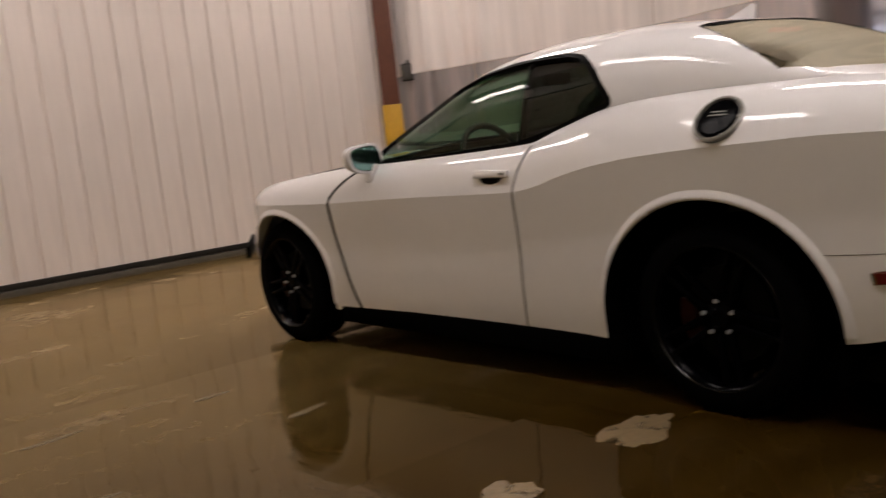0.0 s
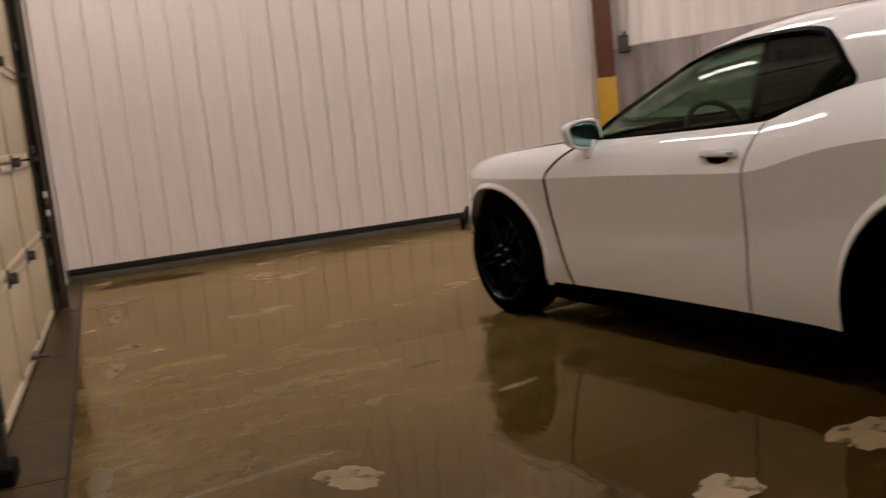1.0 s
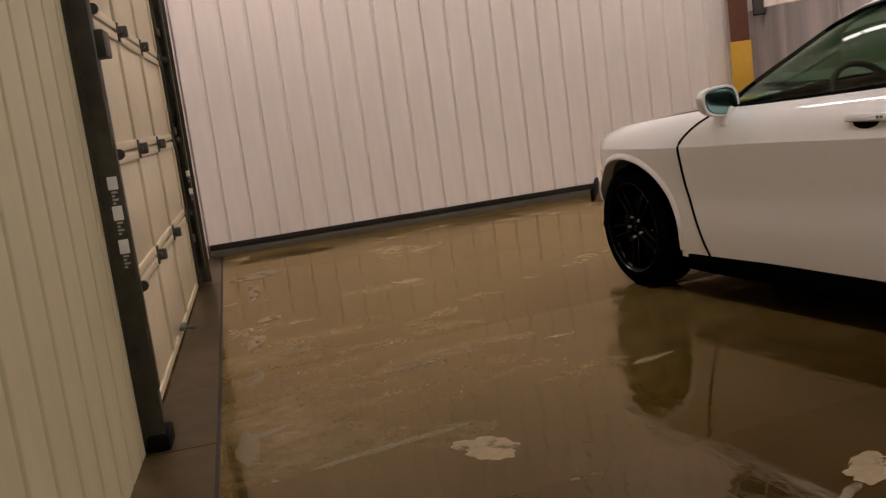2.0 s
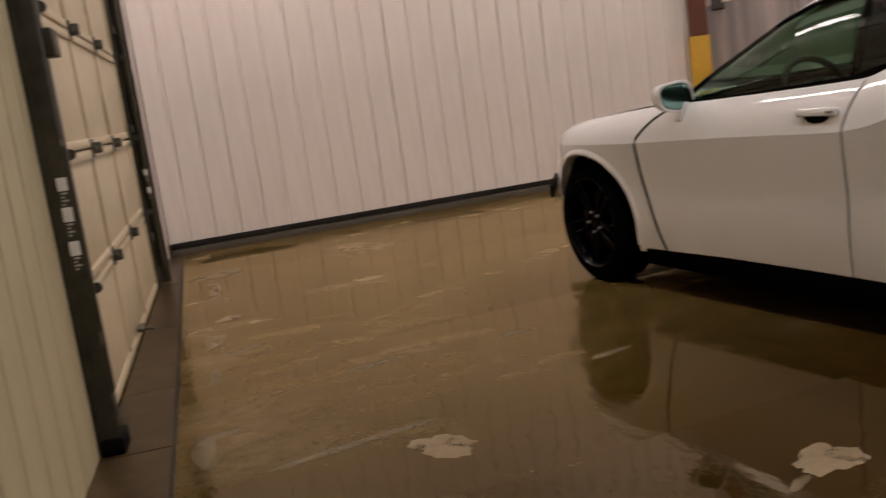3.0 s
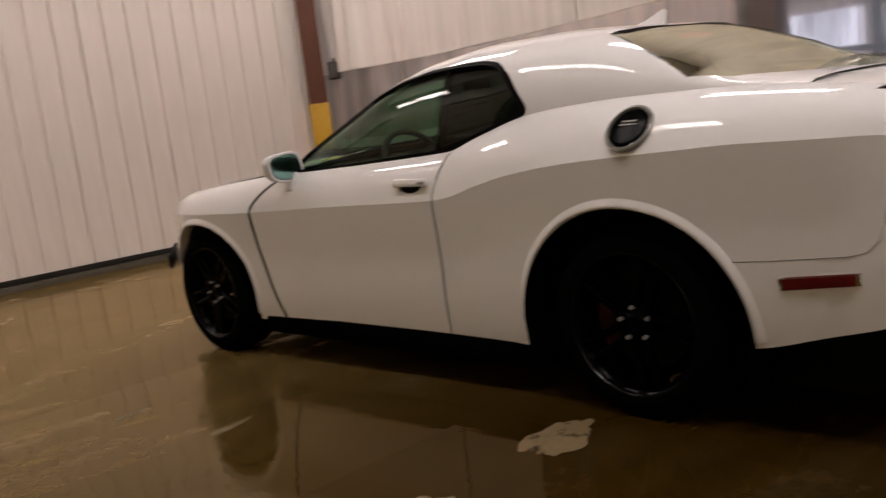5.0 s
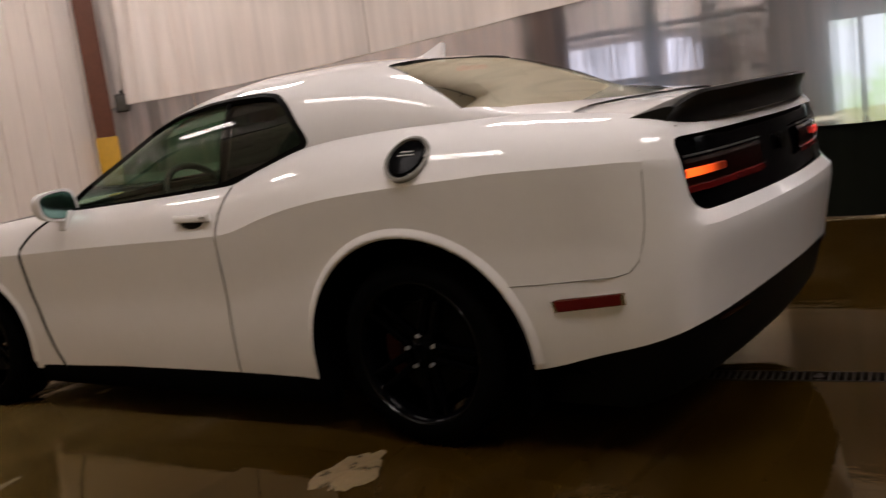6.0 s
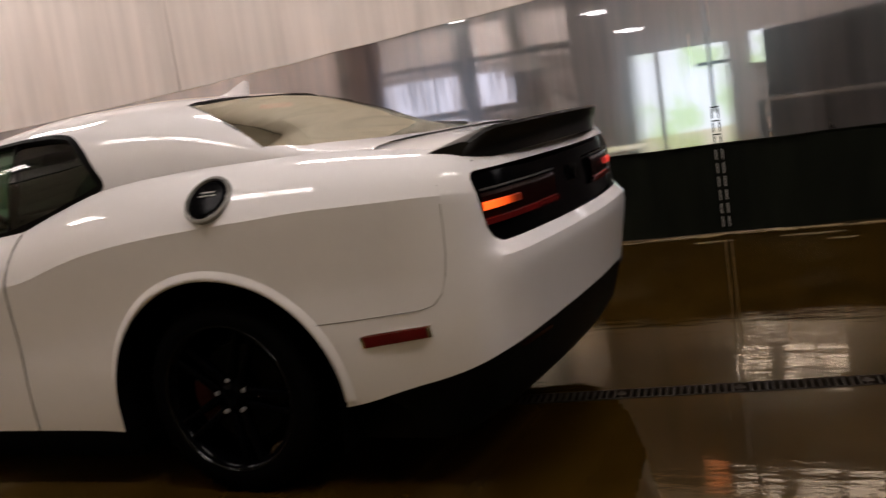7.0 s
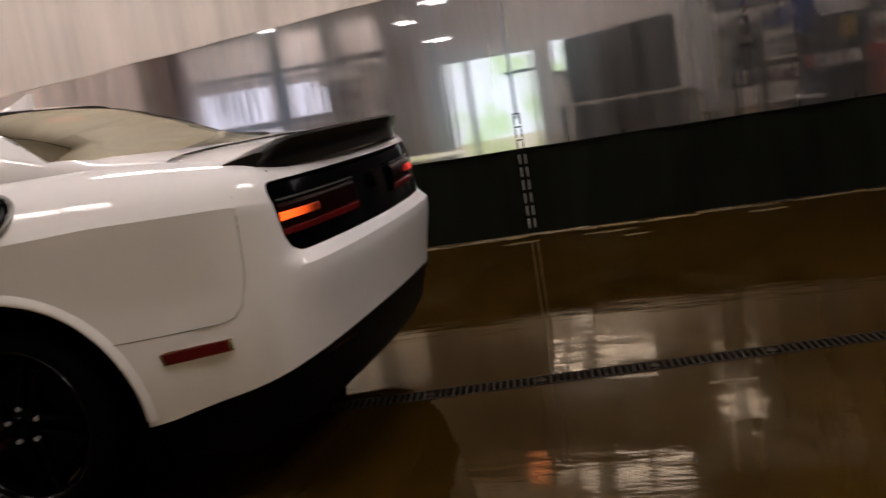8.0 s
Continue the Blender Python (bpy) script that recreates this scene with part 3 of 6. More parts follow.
def build_light(at, rz, watts, tube_mat=None, wide=1.0, long=1.0):
    """Two three-tube fixtures end to end under the roof, with the light that they give."""
    ob = thing("ceiling_light", "white three-tube fluorescent ceiling fixture, unseen, lit", "lamp", (*at, CEILING_Z - 0.35), rz, "ceiling light fixtures")
    for x0, x1 in ((-0.74 * long, -0.04), (0.04, 0.74 * long)):
        body = part("housing", box_bm((x0, -0.30 * wide, 0.06), (x1, 0.30 * wide, 0.12), 0.01), FIXTURE, ob)
        for y in (-0.21 * wide, 0.0, 0.21 * wide):
            part("tube", cyl(bmesh.new(), (x0 + 0.03, y, 0.025), (x1 - 0.03, y, 0.025), 0.05 * wide, 10), tube_mat or TUBE, body)
        for x in (x0 + 0.01, x1 - 0.01):
            part("end_cap", box_bm((x - 0.012, -0.30 * wide, 0.0), (x + 0.012, 0.30 * wide, 0.06), 0.004), FIXTURE, body)
    for x in (-0.6 * long, 0.6 * long):
        part("hanger", cyl(bmesh.new(), (x, 0, 0.12), (x, 0, 0.35), 0.006, 6), STEEL, ob)
    part("louvre_bar", box_bm((-0.74 * long, -0.035 * wide, -0.05), (0.74 * long, 0.035 * wide, -0.035), 0.003), BASE_DARK, ob)
    part("louvre_bar", box_bm((-0.035, -0.30 * wide, -0.05), (0.035, 0.30 * wide, -0.035), 0.003), BASE_DARK, ob)
    lamp = bpy.data.lights.new("tube_light", "AREA")
    lamp.shape, lamp.size, lamp.size_y, lamp.energy, lamp.color = "RECTANGLE", 1.42 * long, 0.54 * wide, watts, (1.0, 0.905, 0.815)
    lo = new("tube_light", lamp)
    lo.matrix_basis = pose(0, 0, -0.03)
    lo.parent = ob
    return ob


# the last fixture of this row is added to brighten the rear bumper
for px_, py_, watts_ in ((-5.2, 2.9, 66), (-1.6, 2.9, 50), (1.8, 2.9, 44), (5.4, 2.4, 44)):
    build_light((px_, py_), 0, watts_)
# here too the fourth one is extra light for the car's rear
for px_, py_, watts_ in ((-5.9, -1.25, 62), (-2.4, -1.0, 35), (1.3, -1.2, 62), (4.9, -1.2, 56)):
    build_light((px_, py_), 0, watts_)
# added fill fixtures, unseen: for the beige screen, the bumper and the shop
for px_, py_, watts_ in ((-6.2, 5.7, 150), (-3.6, 5.85, 90), (8.8, 1.2, 40), (-4.5, 10.5, 130), (-4.6, 14.6, 130), (8.5, 11.0, 60)):
    build_light((px_, py_), 0, watts_)
for px_, py_, watts_, long_ in ((0.35, 11.2, 9, 0.45), (1.5, 11.3, 14, 0.8), (-0.3, 17.7, 14, 0.5), (0.95, 17.7, 26, 0.85), (3.15, 17.5, 14, 0.5), (3.0, 13.9, 8, 0.45)):
    build_light((px_, py_), 0, watts_, TUBE_DIM, 0.55, long_)


# ---- the drain ----
def build_drain():
    ob = thing("drain_grate", "dark cast iron trench drain grate set in the wet floor", "drain")
    w, n = offset_line(DRAIN_A, DRAIN_B, 1.0)
    for k, d in enumerate((-1, 1)):
        bm = bmesh.new()
        a, b = DRAIN_A - w * 0.6 + n * d * (DRAIN_W / 2 - 0.007), DRAIN_A + w * 9 + n * d * (DRAIN_W / 2 - 0.007)
        bar_along(bm, a, b, 1 if d < 0 else -1, -0.03, 0.003, 0.010, 0.002)
        part("grate_edge", bm, STEEL_WET, ob)
    bar_me = bpy.data.meshes.new("grate_bar")
    bm = box_bm((-0.0045, -DRAIN_W / 2 + 0.014, -0.009), (0.0045, DRAIN_W / 2 - 0.014, 0.002), 0.0015)
    bm.to_mesh(bar_me)
    bm.free()
    bar_me.materials.append(STEEL_WET)
    hub_me = bpy.data.meshes.new("grate_lug")
    bm = bmesh.new()
    cyl(bm, (0, 0, -0.022), (0, 0, 0.002), 0.022, 20)
    box(bm, (-0.009, -DRAIN_W / 2 + 0.014, -0.022), (0.009, DRAIN_W / 2 - 0.014, -0.002), 0.003)
    bm.to_mesh(hub_me)
    bm.free()
    hub_me.materials.append(STEEL_WET)
    ang = math.degrees(math.atan2(w.y, w.x))
    pitch, k, d = 0.0285, 0, -0.55
    while d < 6.2:
        p = DRAIN_A + w * d
        lug = k % 16 == 8
        o = new("grate_lug" if lug else "grate_bar", hub_me if lug else bar_me)
        o.parent = ob
        o.matrix_basis = pose(p.x, p.y, 0, 0, 0, ang)
        d += pitch if not lug else pitch + 0.012
        k += 1


# ---- door wall ----
def d_matrix():
    n = Vector((-D_DIR.y, D_DIR.x))
    return Matrix(((D_DIR.x, n.x, 0, CORNER.x), (D_DIR.y, n.y, 0, CORNER.y), (0, 0, 1, 0), (0, 0, 0, 1)))


DOOR_A, DOOR_B = 1.78, 5.05
SEAMS = (-0.05, 0.545, 1.13, 1.75, 2.35, 2.95, 3.57)


def build_door():
    door = thing("overhead_door", "closed cream sectional overhead door with steel stiles", "garage door")
    door.matrix_basis = d_matrix()
    for z0, z1 in zip(SEAMS, SEAMS[1:]):
        bm = bmesh.new()
        box(bm, (DOOR_A, -0.06, z0 + 0.004), (DOOR_B, -0.02, z1 - 0.004), 0.006)
        sec = part("door_section", bm, DOOR_CREAM, door)
        # rolled edges of the section
        for z in (z0 + 0.03, z1 - 0.03):
            part("section_rail", box_bm((DOOR_A, -0.022, z - 0.022), (DOOR_B, -0.006, z + 0.022), 0.006), DOOR_CREAM, sec)
        for d in (DOOR_A + 0.06, 3.0, 4.06, DOOR_B - 0.06):
            part("stile", box_bm((d - 0.028, -0.022, z0 + 0.055), (d + 0.028, -0.004, z1 - 0.055), 0.004), DOOR_CREAM, sec)
    for z in SEAMS[1:-1]:
        for d in (3.0, 4.06):
            bm = bmesh.new()
            box(bm, (d - 0.035, -0.006, z - 0.05), (d + 0.035, 0.002, z - 0.008), 0.002)
            box(bm, (d - 0.035, -0.006, z + 0.008), (d + 0.035, 0.002, z + 0.05), 0.002)
            cyl(bm, (d - 0.05, 0.010, z), (d + 0.05, 0.010, z), 0.014, 10)
            box(bm, (d - 0.02, 0.0, z - 0.03), (d + 0.02, 0.045, z + 0.03), 0.008)
            part("hinge", bm, TRACK_STEEL, door, "dark steel hinge")
        for d, s in ((DOOR_A + 0.02, -1), (DOOR_B - 0.02, 1)):
            bm = bmesh.new()
            box(bm, (d - 0.05, -0.006, z - 0.05), (d + 0.05, 0.004, z + 0.05), 0.003)
            cyl(bm, (d, 0.03, z), (d + s * 0.09, 0.03, z), 0.008, 8)
            cyl(bm, (d + s * 0.06, 0.03, z), (d + s * 0.085, 0.03, z), 0.024, 14)
            part("roller", bm, TRACK_STEEL, door, "dark steel roller bracket")
    part("bottom_seal", box_bm((DOOR_A, -0.055, -0.052), (DOOR_B, -0.012, -0.02), 0.01), BLACK_TRIM, door, "black rubber bottom seal")
    bm = bmesh.new()
    box(bm, (3.53, -0.004, 0.02), (3.69, 0.03, 0.045), 0.006)
    cyl(bm, (3.61, 0.0, 0.03), (3.61, 0.09, 0.015), 0.009, 10)
    part("lift_handle", bm, TRACK_STEEL, door, "dark lift handle")
    for a, b, far in ((DOOR_B, DOOR_B + 0.60, False), (DOOR_A - 0.32, DOOR_A, True)):
        jamb = thing("door_track", "galvanised steel door jamb with roller track and white stickers", "door track", group="door tracks")
        jamb.matrix_basis = d_matrix()
        mid = (a + b) / 2
        part("jamb", box_bm((a, -0.05, LOW), (b, 0.012, 3.75), 0.006), JAMB_DARK, jamb)
        t0 = a + 0.12 if not far else b - 0.10
        deep = 0.034 if not far else 0.072
        part("track_web", box_bm((t0, 0.012, 0.10), (t0 + 0.008, deep, 3.7), 0.002), JAMB_DARK, jamb)
        part("track_flange", box_bm((t0 + 0.008, deep - 0.008, 0.10), (t0 + 0.057, deep, 3.7), 0.002), JAMB_DARK, jamb)
        part("track_lip", box_bm((t0 + 0.057, deep - 0.018, 0.10), (t0 + 0.065, deep, 3.7), 0.002), JAMB_DARK, jamb)
        e = b - 0.09 if not far else a
        part("angle_back", box_bm((e, 0.012, LOW), (e + 0.09, 0.020, 3.72), 0.002), JAMB_DARK, jamb)
        leg = e + (0.082 if not far else 0)
        part("angle_leg", box_bm((leg, 0.020, LOW), (leg + 0.008, 0.085, 3.72), 0.002), JAMB_DARK, jamb)
        for z in (0.35, 1.20, 1.95, 2.8):
            part("bracket", box_bm((t0 - 0.02, 0.012, z - 0.03), (t0 + 0.16, 0.03, z + 0.03), 0.004), TRACK_STEEL, jamb)
        for z, h in ((1.035, 0.05), (0.92, 0.055), (0.79, 0.055)) if not far else ((0.86, 0.045), (0.72, 0.045)):
            face, w0, w1 = (leg + 0.0082, 0.042, 0.079) if not far else (t0 + 0.0652, 0.046, 0.075)
            part("sticker", box_bm((face, w0, z - h / 2), (face + 0.0015, w1, z + h / 2), 0.0004), STICKER, jamb, "white sticker")
            for k in range(4):
                part("print_bar", box_bm((face, w0 + 0.008, z - h / 2 - 0.014 - 0.014 * k), (face + 0.001, w1 - 0.006 - 0.012 * (k % 2), z - h / 2 - 0.006 - 0.014 * k), 0.0003), BASE_LIGHT, jamb, "pale print on the jamb")
        if not far:
            part("sensor_box", box_bm((t0 + 0.0, 0.012, 1.53), (t0 + 0.17, 0.085, 1.64), 0.008), JAMB_DARK, jamb, "grey metal box")
            part("conduit", cyl(bmesh.new(), (t0 + 0.20, 0.04, 1.2), (t0 + 0.20, 0.04, 3.7), 0.013, 10), TRACK_DARK, jamb)
            part("foot_plate", box_bm((b - 0.16, 0.012, LOW), (b + 0.03, 0.10, 0.03), 0.01), BLACK_TRIM, jamb)


def build_threshold():
    ob = thing("door_threshold", "dark wet concrete strip along the door wall with joints", "threshold", kind="structure")
    m = d_matrix()

    def strip(name, a, b, w0, w1, top, material):
        """A strip between two offsets from the wall, which grow along it."""
        quad = [(a, w0(a)), (b, w0(b)), (b, w1(b)), (a, w1(a))]
        flat = [m @ Vector((d, w, 0)) for d, w in quad]
        verts = [(p.x, p.y, floor_z(p.x) + top) for p in flat] + [(p.x, p.y, floor_z(p.x) - 0.02) for p in flat]
        part(name, mesh_of(name, verts, [(0, 1, 2, 3), (0, 4, 5, 1), (1, 5, 6, 2), (2, 6, 7, 3), (3, 7, 4, 0)], material, smooth=False), parent=ob)

    def edge(d):
        return 0.127 + 0.0279 * d

    for a, b in ((0.05, 1.68), (1.69, 3.30), (3.305, 4.75), (4.755, 5.70), (5.71, 7.0), (7.005, 15)):
        strip("strip", a, b, lambda d: 0.0, lambda d: edge(d) - 0.012, 0.004, SLAB_EDGE)
    for a, b in ((0.05, 4.75), (4.75, 7.0), (7.0, 15)):
        strip("joint", a, b, lambda d: edge(d) - 0.010, lambda d: edge(d) + 0.006, 0.0022, BASE_DARK)


# ---- column and bay corner ----
def h_column(name, label, at, rz, h, w, d, material, z0=0.0):
    ob = thing(name, label, "column", (*at, 0), rz)
    bm = bmesh.new()
    box(bm, (-w / 2, -d / 2, z0), (w / 2, -d / 2 + 0.014, h), 0.002)
    part("flange", bm, material, ob)
    bm = bmesh.new()
    box(bm, (-w / 2, d / 2 - 0.014, z0), (w / 2, d / 2, h), 0.002)
    part("flange", bm, material, ob)
    part("web", box_bm((-0.005, -d / 2 + 0.014, z0), (0.005, d / 2 - 0.014, h), 0.001), material, ob)
    part("base_plate", box_bm((-w / 2 - 0.04, -d / 2 - 0.04, z0), (w / 2 + 0.04, d / 2 + 0.04, z0 + 0.02), 0.003), material, ob)
    return ob


def build_column():
    col = h_column("steel_column", "red oxide painted steel column with a yellow guard", (-6.90, 4.0), 52, CEILING_Z, 0.20, 0.20, RED_IRON, LOW)
    bm = bmesh.new()
    box(bm, (-0.104, -0.116, 0.02), (0.104, -0.104, 1.37), 0.004)
    box(bm, (-0.114, -0.116, 0.02), (-0.104, 0.06, 1.37), 0.004)
    box(bm, (0.104, -0.116, 0.02), (0.114, 0.06, 1.37), 0.004)
    part("column_guard", bm, YELLOW, col, "yellow column guard")
    box_ = thing("junction_box", "dark grey electrical box fixed beside the column", "electrical box", (-6.77, 4.17, 1.62), 52)
    part("box", box_bm((-0.06, -0.06, 0.0), (0.10, 0.06, 0.20), 0.008), BASE_DARK, box_)
    part("lid", box_bm((-0.05, -0.068, 0.015), (0.09, -0.06, 0.185), 0.004), TRACK_DARK, box_)
    part("cable_gland", cyl(bmesh.new(), (0.02, 0, 0.2), (0.02, 0, 0.24), 0.014, 10), BASE_DARK, box_)


# ---- foam on the floor ----
def foam(at, size, rz, seed, label="pale patch of soap foam on the wet floor", z=0.0045, dent=0.35):
    rnd = random.Random(seed)
    n = 56
    ph = [rnd.uniform(0, 6.28) for _ in range(6)]
    verts, faces = [(0, 0, z * 1.3)], []
    for ring, (f, zz) in enumerate(((0.55, 1.25), (0.88, 1.1), (1.0, 0.3))):
        for i in range(n):
            a = 2 * math.pi * i / n
            r = 1 + dent * (0.5 * math.sin(2 * a + ph[0]) + 0.35 * math.sin(3 * a + ph[1]) + 0.25 * math.sin(5 * a + ph[2]) + 0.18 * math.sin(9 * a + ph[3]) + 0.1 * math.sin(17 * a + ph[4]))
            r = max(r, 0.25) * f
            verts.append((size[0] * r * math.cos(a), size[1] * r * math.sin(a), z * zz + 0.0006 * math.sin(13 * a + ring)))
    for i in range(n):
        faces.append((0, 1 + i, 1 + (i + 1) % n))
        for k in range(2):
            a, b = 1 + k * n + i, 1 + k * n + (i + 1) % n
            faces.append((a, a + n, b + n, b))
    ob = new("soap_foam", mesh_of("soap_foam", verts, faces, FOAM if min(size) > 0.045 else FOAM_THIN))
    ob.matrix_basis = pose(at[0], at[1], floor_z(at[0]) - (0.0015 if -2.9 < at[0] < -0.6 else 0), 0, 0.0, rz)
    return tagged(ob, label, "foam", "soap foam patches")


def build_foam():
    foam((-0.15, -0.235), (0.095, 0.20), 12, 3)
    foam((-0.13, -0.91), (0.075, 0.13), 18, 8)
    foam((-0.06, -1.08), (0.02, 0.055), 20, 5)
    foam((-1.02, -1.75), (0.13, 0.10), 35, 12)
    foam((-1.29, -2.0), (0.022, 0.36), 6, 21, "thin pale streak of foam on the wet floor", dent=0.12)
    foam((-1.60, -2.49), (0.26, 0.045), -9, 31)
    foam((-1.80, -2.40), (0.03, 0.11), 18, 33)
    foam((-2.75, -2.28), (0.20, 0.03), -9, 34)
    foam((-3.55, -2.16), (0.18, 0.05), -9, 38)
    foam((-5.2, -1.9), (0.30, 0.05), -9, 39)
    foam((-3.20, -2.05), (0.03, 0.10), 10, 35)
    foam((-4.1, -1.98), (0.05, 0.10), 20, 36)
    foam((-5.9, -1.75), (0.16, 0.20), 30, 37)
    foam((-2.25, -0.86), (0.02, 0.10), 0, 44)
    foam((-1.55, -0.75), (0.02, 0.13), 8, 47)
    foam((-2.3, -1.6), (0.02, 0.14), 10, 49)
    rnd = random.Random(5)
    for i in range(26):
        x = 0.1 + i * 0.24 + rnd.uniform(-0.1, 0.1)
        y = 4.90 + 0.06 * (x - 0.23) - 0.03
        foam((x, y - rnd.uniform(0.0, 0.05)), (rnd.uniform(0.10, 0.22), rnd.uniform(0.02, 0.05)), 3.4, 100 + i, "pale foam residue along the curtain's foot", 0.004)
    for x, y, a, b in ((1.05, 4.62, 0.16, 0.03), (1.75, 4.66, 0.2, 0.04), (1.95, 4.40, 0.1, 0.025), (2.9, 4.75, 0.14, 0.03), (2.35, 0.95, 0.08, 0.02)):
        foam((x, y), (a, b), 4, int(x * 100), z=0.003)


# ---- the shop beyond the curtain ----
def build_rack(at, width, levels, rnd, boxes, flasks, label):
    """A shelf rack with a row of boxes and bottles on each level but the top."""
    x0, y0 = at
    half = width / 2
    rack = thing("storage_rack", label, "rack", (x0, y0, 0), group="storage racks")
    for x in (-half + 0.02, half - 0.02):
        for y in (-0.2, 0.2):
            part("upright", box_bm((x - 0.02, y - 0.02, 0), (x + 0.02, y + 0.02, levels[-1]), 0.003), TRACK_DARK, rack)
    for z in levels:
        part("shelf", box_bm((-half, -0.22, z - 0.02), (half, 0.22, z + 0.02), 0.004), TRACK_LIGHT, rack)
    for z in levels[:-1]:
        x = -half + 0.07
        while x < half - 0.2:
            w, h = rnd.uniform(0.06, 0.18), rnd.uniform(0.15, 0.36)
            if rnd.random() < 0.5:
                b = thing("storage_box", "plain box standing on a storage rack", "box", (x0 + x, y0, z + 0.02), group="boxes on the racks")
                part("carton", box_bm((0, -0.12, 0), (w, 0.1, h), 0.005), rnd.choice(boxes), b)
            else:
                b = thing("bottle", "plastic bottle standing on a storage rack", "bottle", (x0 + x + w / 2, y0, z + 0.02), group="bottles on the racks")
                part("flask", cyl(bmesh.new(), (0, 0, 0), (0, 0, h * 0.75), w * 0.45, 14), rnd.choice(flasks), b)
                part("cap", cyl(bmesh.new(), (0, 0, h * 0.75), (0, 0, h), w * 0.2, 10), BLACK_TRIM, b)
            x += w + 0.03
    return rack


def build_beyond():
    wall = thing("wall_shop", "far white ribbed shop wall with an open door", "wall", kind="structure")
    for a, b, z0, z1 in (((16, 18.5), (-0.17, 18.5), 0.0, CEILING_Z), ((-0.17, 18.5), (-2.22, 18.5), 1.90, CEILING_Z), ((-2.22, 18.5), (-16, 18.5), 0.0, CEILING_Z)):
        part("sheet", ribbed_sheet(a, b, z0, z1, 0.2585, 0.011, 0.019, PANEL_WHITE), parent=wall)
    for name, a, b in (("wall_east", (16, -6), (16, 46)), ("wall_west", (-16, 46), (-16, -6)), ("wall_south", (-16, -6), (16, -6))):
        ob = thing(name, "white ribbed metal wall lining", "wall", kind="structure")
        part("sheet", ribbed_sheet(a, b, 0.0, CEILING_Z, 0.2585, 0.011, 0.019, PANEL_WHITE), parent=ob)
    door = thing("door_frame", "white frame round the open shop doorway", "door frame", kind="structure")
    for x in (-2.21, -1.74, -0.18):
        part("post", box_bm((x - 0.05, 18.36, 0), (x + 0.05, 18.48, 1.90), 0.008), FIXTURE, door)
    part("lintel", box_bm((-2.27, 18.36, 1.90), (-0.12, 18.48, 1.98), 0.008), FIXTURE, door)
    part("transom", box_bm((-0.95, 18.40, 1.46), (-0.20, 18.44, 1.53), 0.005), DEEP_BLUE, door)
    back = new("backdrop", mesh_of("backdrop", [(-6, 21.5, -0.4), (4, 21.5, -0.4), (4, 21.5, 4.5), (-6, 21.5, 4.5)], [(0, 1, 2, 3)], DAYLIGHT, smooth=False))
    tagged(back, "bright daylight with pale green trees outside", "backdrop", kind="structure")
    # a small bright window beside it
    win = thing("shop_window", "small bright window high in the shop wall", "window", kind="structure")
    part("frame", box_bm((0.14, 18.44, 1.32), (0.84, 18.475, 2.06), 0.006), FIXTURE, win)
    for x0, x1 in ((0.18, 0.47), (0.51, 0.80)):
        part("pane", box_bm((x0, 18.42, 1.37), (x1, 18.442, 2.01), 0.003), DAYLIGHT, win, "bright pane")
    # partition with lit panels, girts and posts
    part_w = thing("wall_partition", "white partition with dark girts and bright translucent panels", "wall", kind="structure")
    part("sheet", ribbed_sheet((-3.0, 16.2), (-16, 16.2), 0.0, CEILING_Z, 0.2585, 0.011, 0.019, PANEL_WHITE), parent=part_w)
    for z in (1.22, 2.25, 3.3):
        part("girt", box_bm((-16, 15.95, z - 0.05), (-3.0, 16.1, z + 0.05), 0.01), TRACK_DARK, part_w)
    for x in (-5.15, -4.0, -7.4, -10.0):
        part("post", box_bm((x - 0.09, 15.8, 0), (x + 0.09, 16.1, CEILING_Z), 0.01), TRACK_DARK, part_w)
    for x0, x1, z0, z1 in ((-7.1, -6.2, 0.3, 1.15), (-7.0, -5.5, 1.30, 2.0), (-4.95, -4.45, 1.30, 1.95), (-4.35, -4.15, 1.3, 1.8), (-6.0, -5.3, 0.3, 1.1)):
        part("light_panel", box_bm((x0, 16.08, z0), (x1, 16.14, z1), 0.004), SKYLIGHT, part_w, "bright translucent panel")
    screen = thing("screen_curtain", "beige hanging vinyl screen behind the wash bay curtain", "curtain")
    verts, faces = [], []
    xs = np.linspace(-13.0, -3.15, 200)
    for x in xs:
        y = 6.9 + 0.05 * math.sin(x * 6.3) + 0.025 * math.sin(x * 15.1 + 0.6) + 0.08 * (x + 3.15) / 10
        verts += [(x, y, 0.02), (x, y, CEILING_Z - 0.1)]
    for i in range(len(xs) - 1):
        faces.append((2 * i, 2 * i + 2, 2 * i + 3, 2 * i + 1))
    part("sheet", mesh_of("sheet", verts, faces, SCREEN), parent=screen)
    for x in (-3.55, -3.95, -5.6):
        part("seam", mesh_of("seam", *tube([(x, 6.82, 0.05), (x, 6.82, CEILING_Z - 0.1)], 0.012, 6), BASE_DARK), parent=screen)
    h_column("shop_column", "red oxide painted steel frame column in the shop", (-2.55, 6.4), 35, CEILING_Z, 0.30, 0.42, RED_IRON)
    rnd = random.Random(9)
    build_rack((-3.35, 15.6), 1.28, (0.5, 0.95, 1.4, 1.85, 2.28), rnd, (FIXTURE, BASE_LIGHT, TRACK_DARK), (FIXTURE, CHROME, RED_LENS), "steel storage rack with bottles and boxes")
    build_rack((3.95, 15.3), 1.5, (0.55, 1.0, 1.45, 1.9, 2.3), rnd, (TRACK_DARK, DEEP_BLUE, BLUE, BASE_LIGHT), (FIXTURE, STEEL, CHEST_RED), "dark steel rack crowded with parts and boxes")
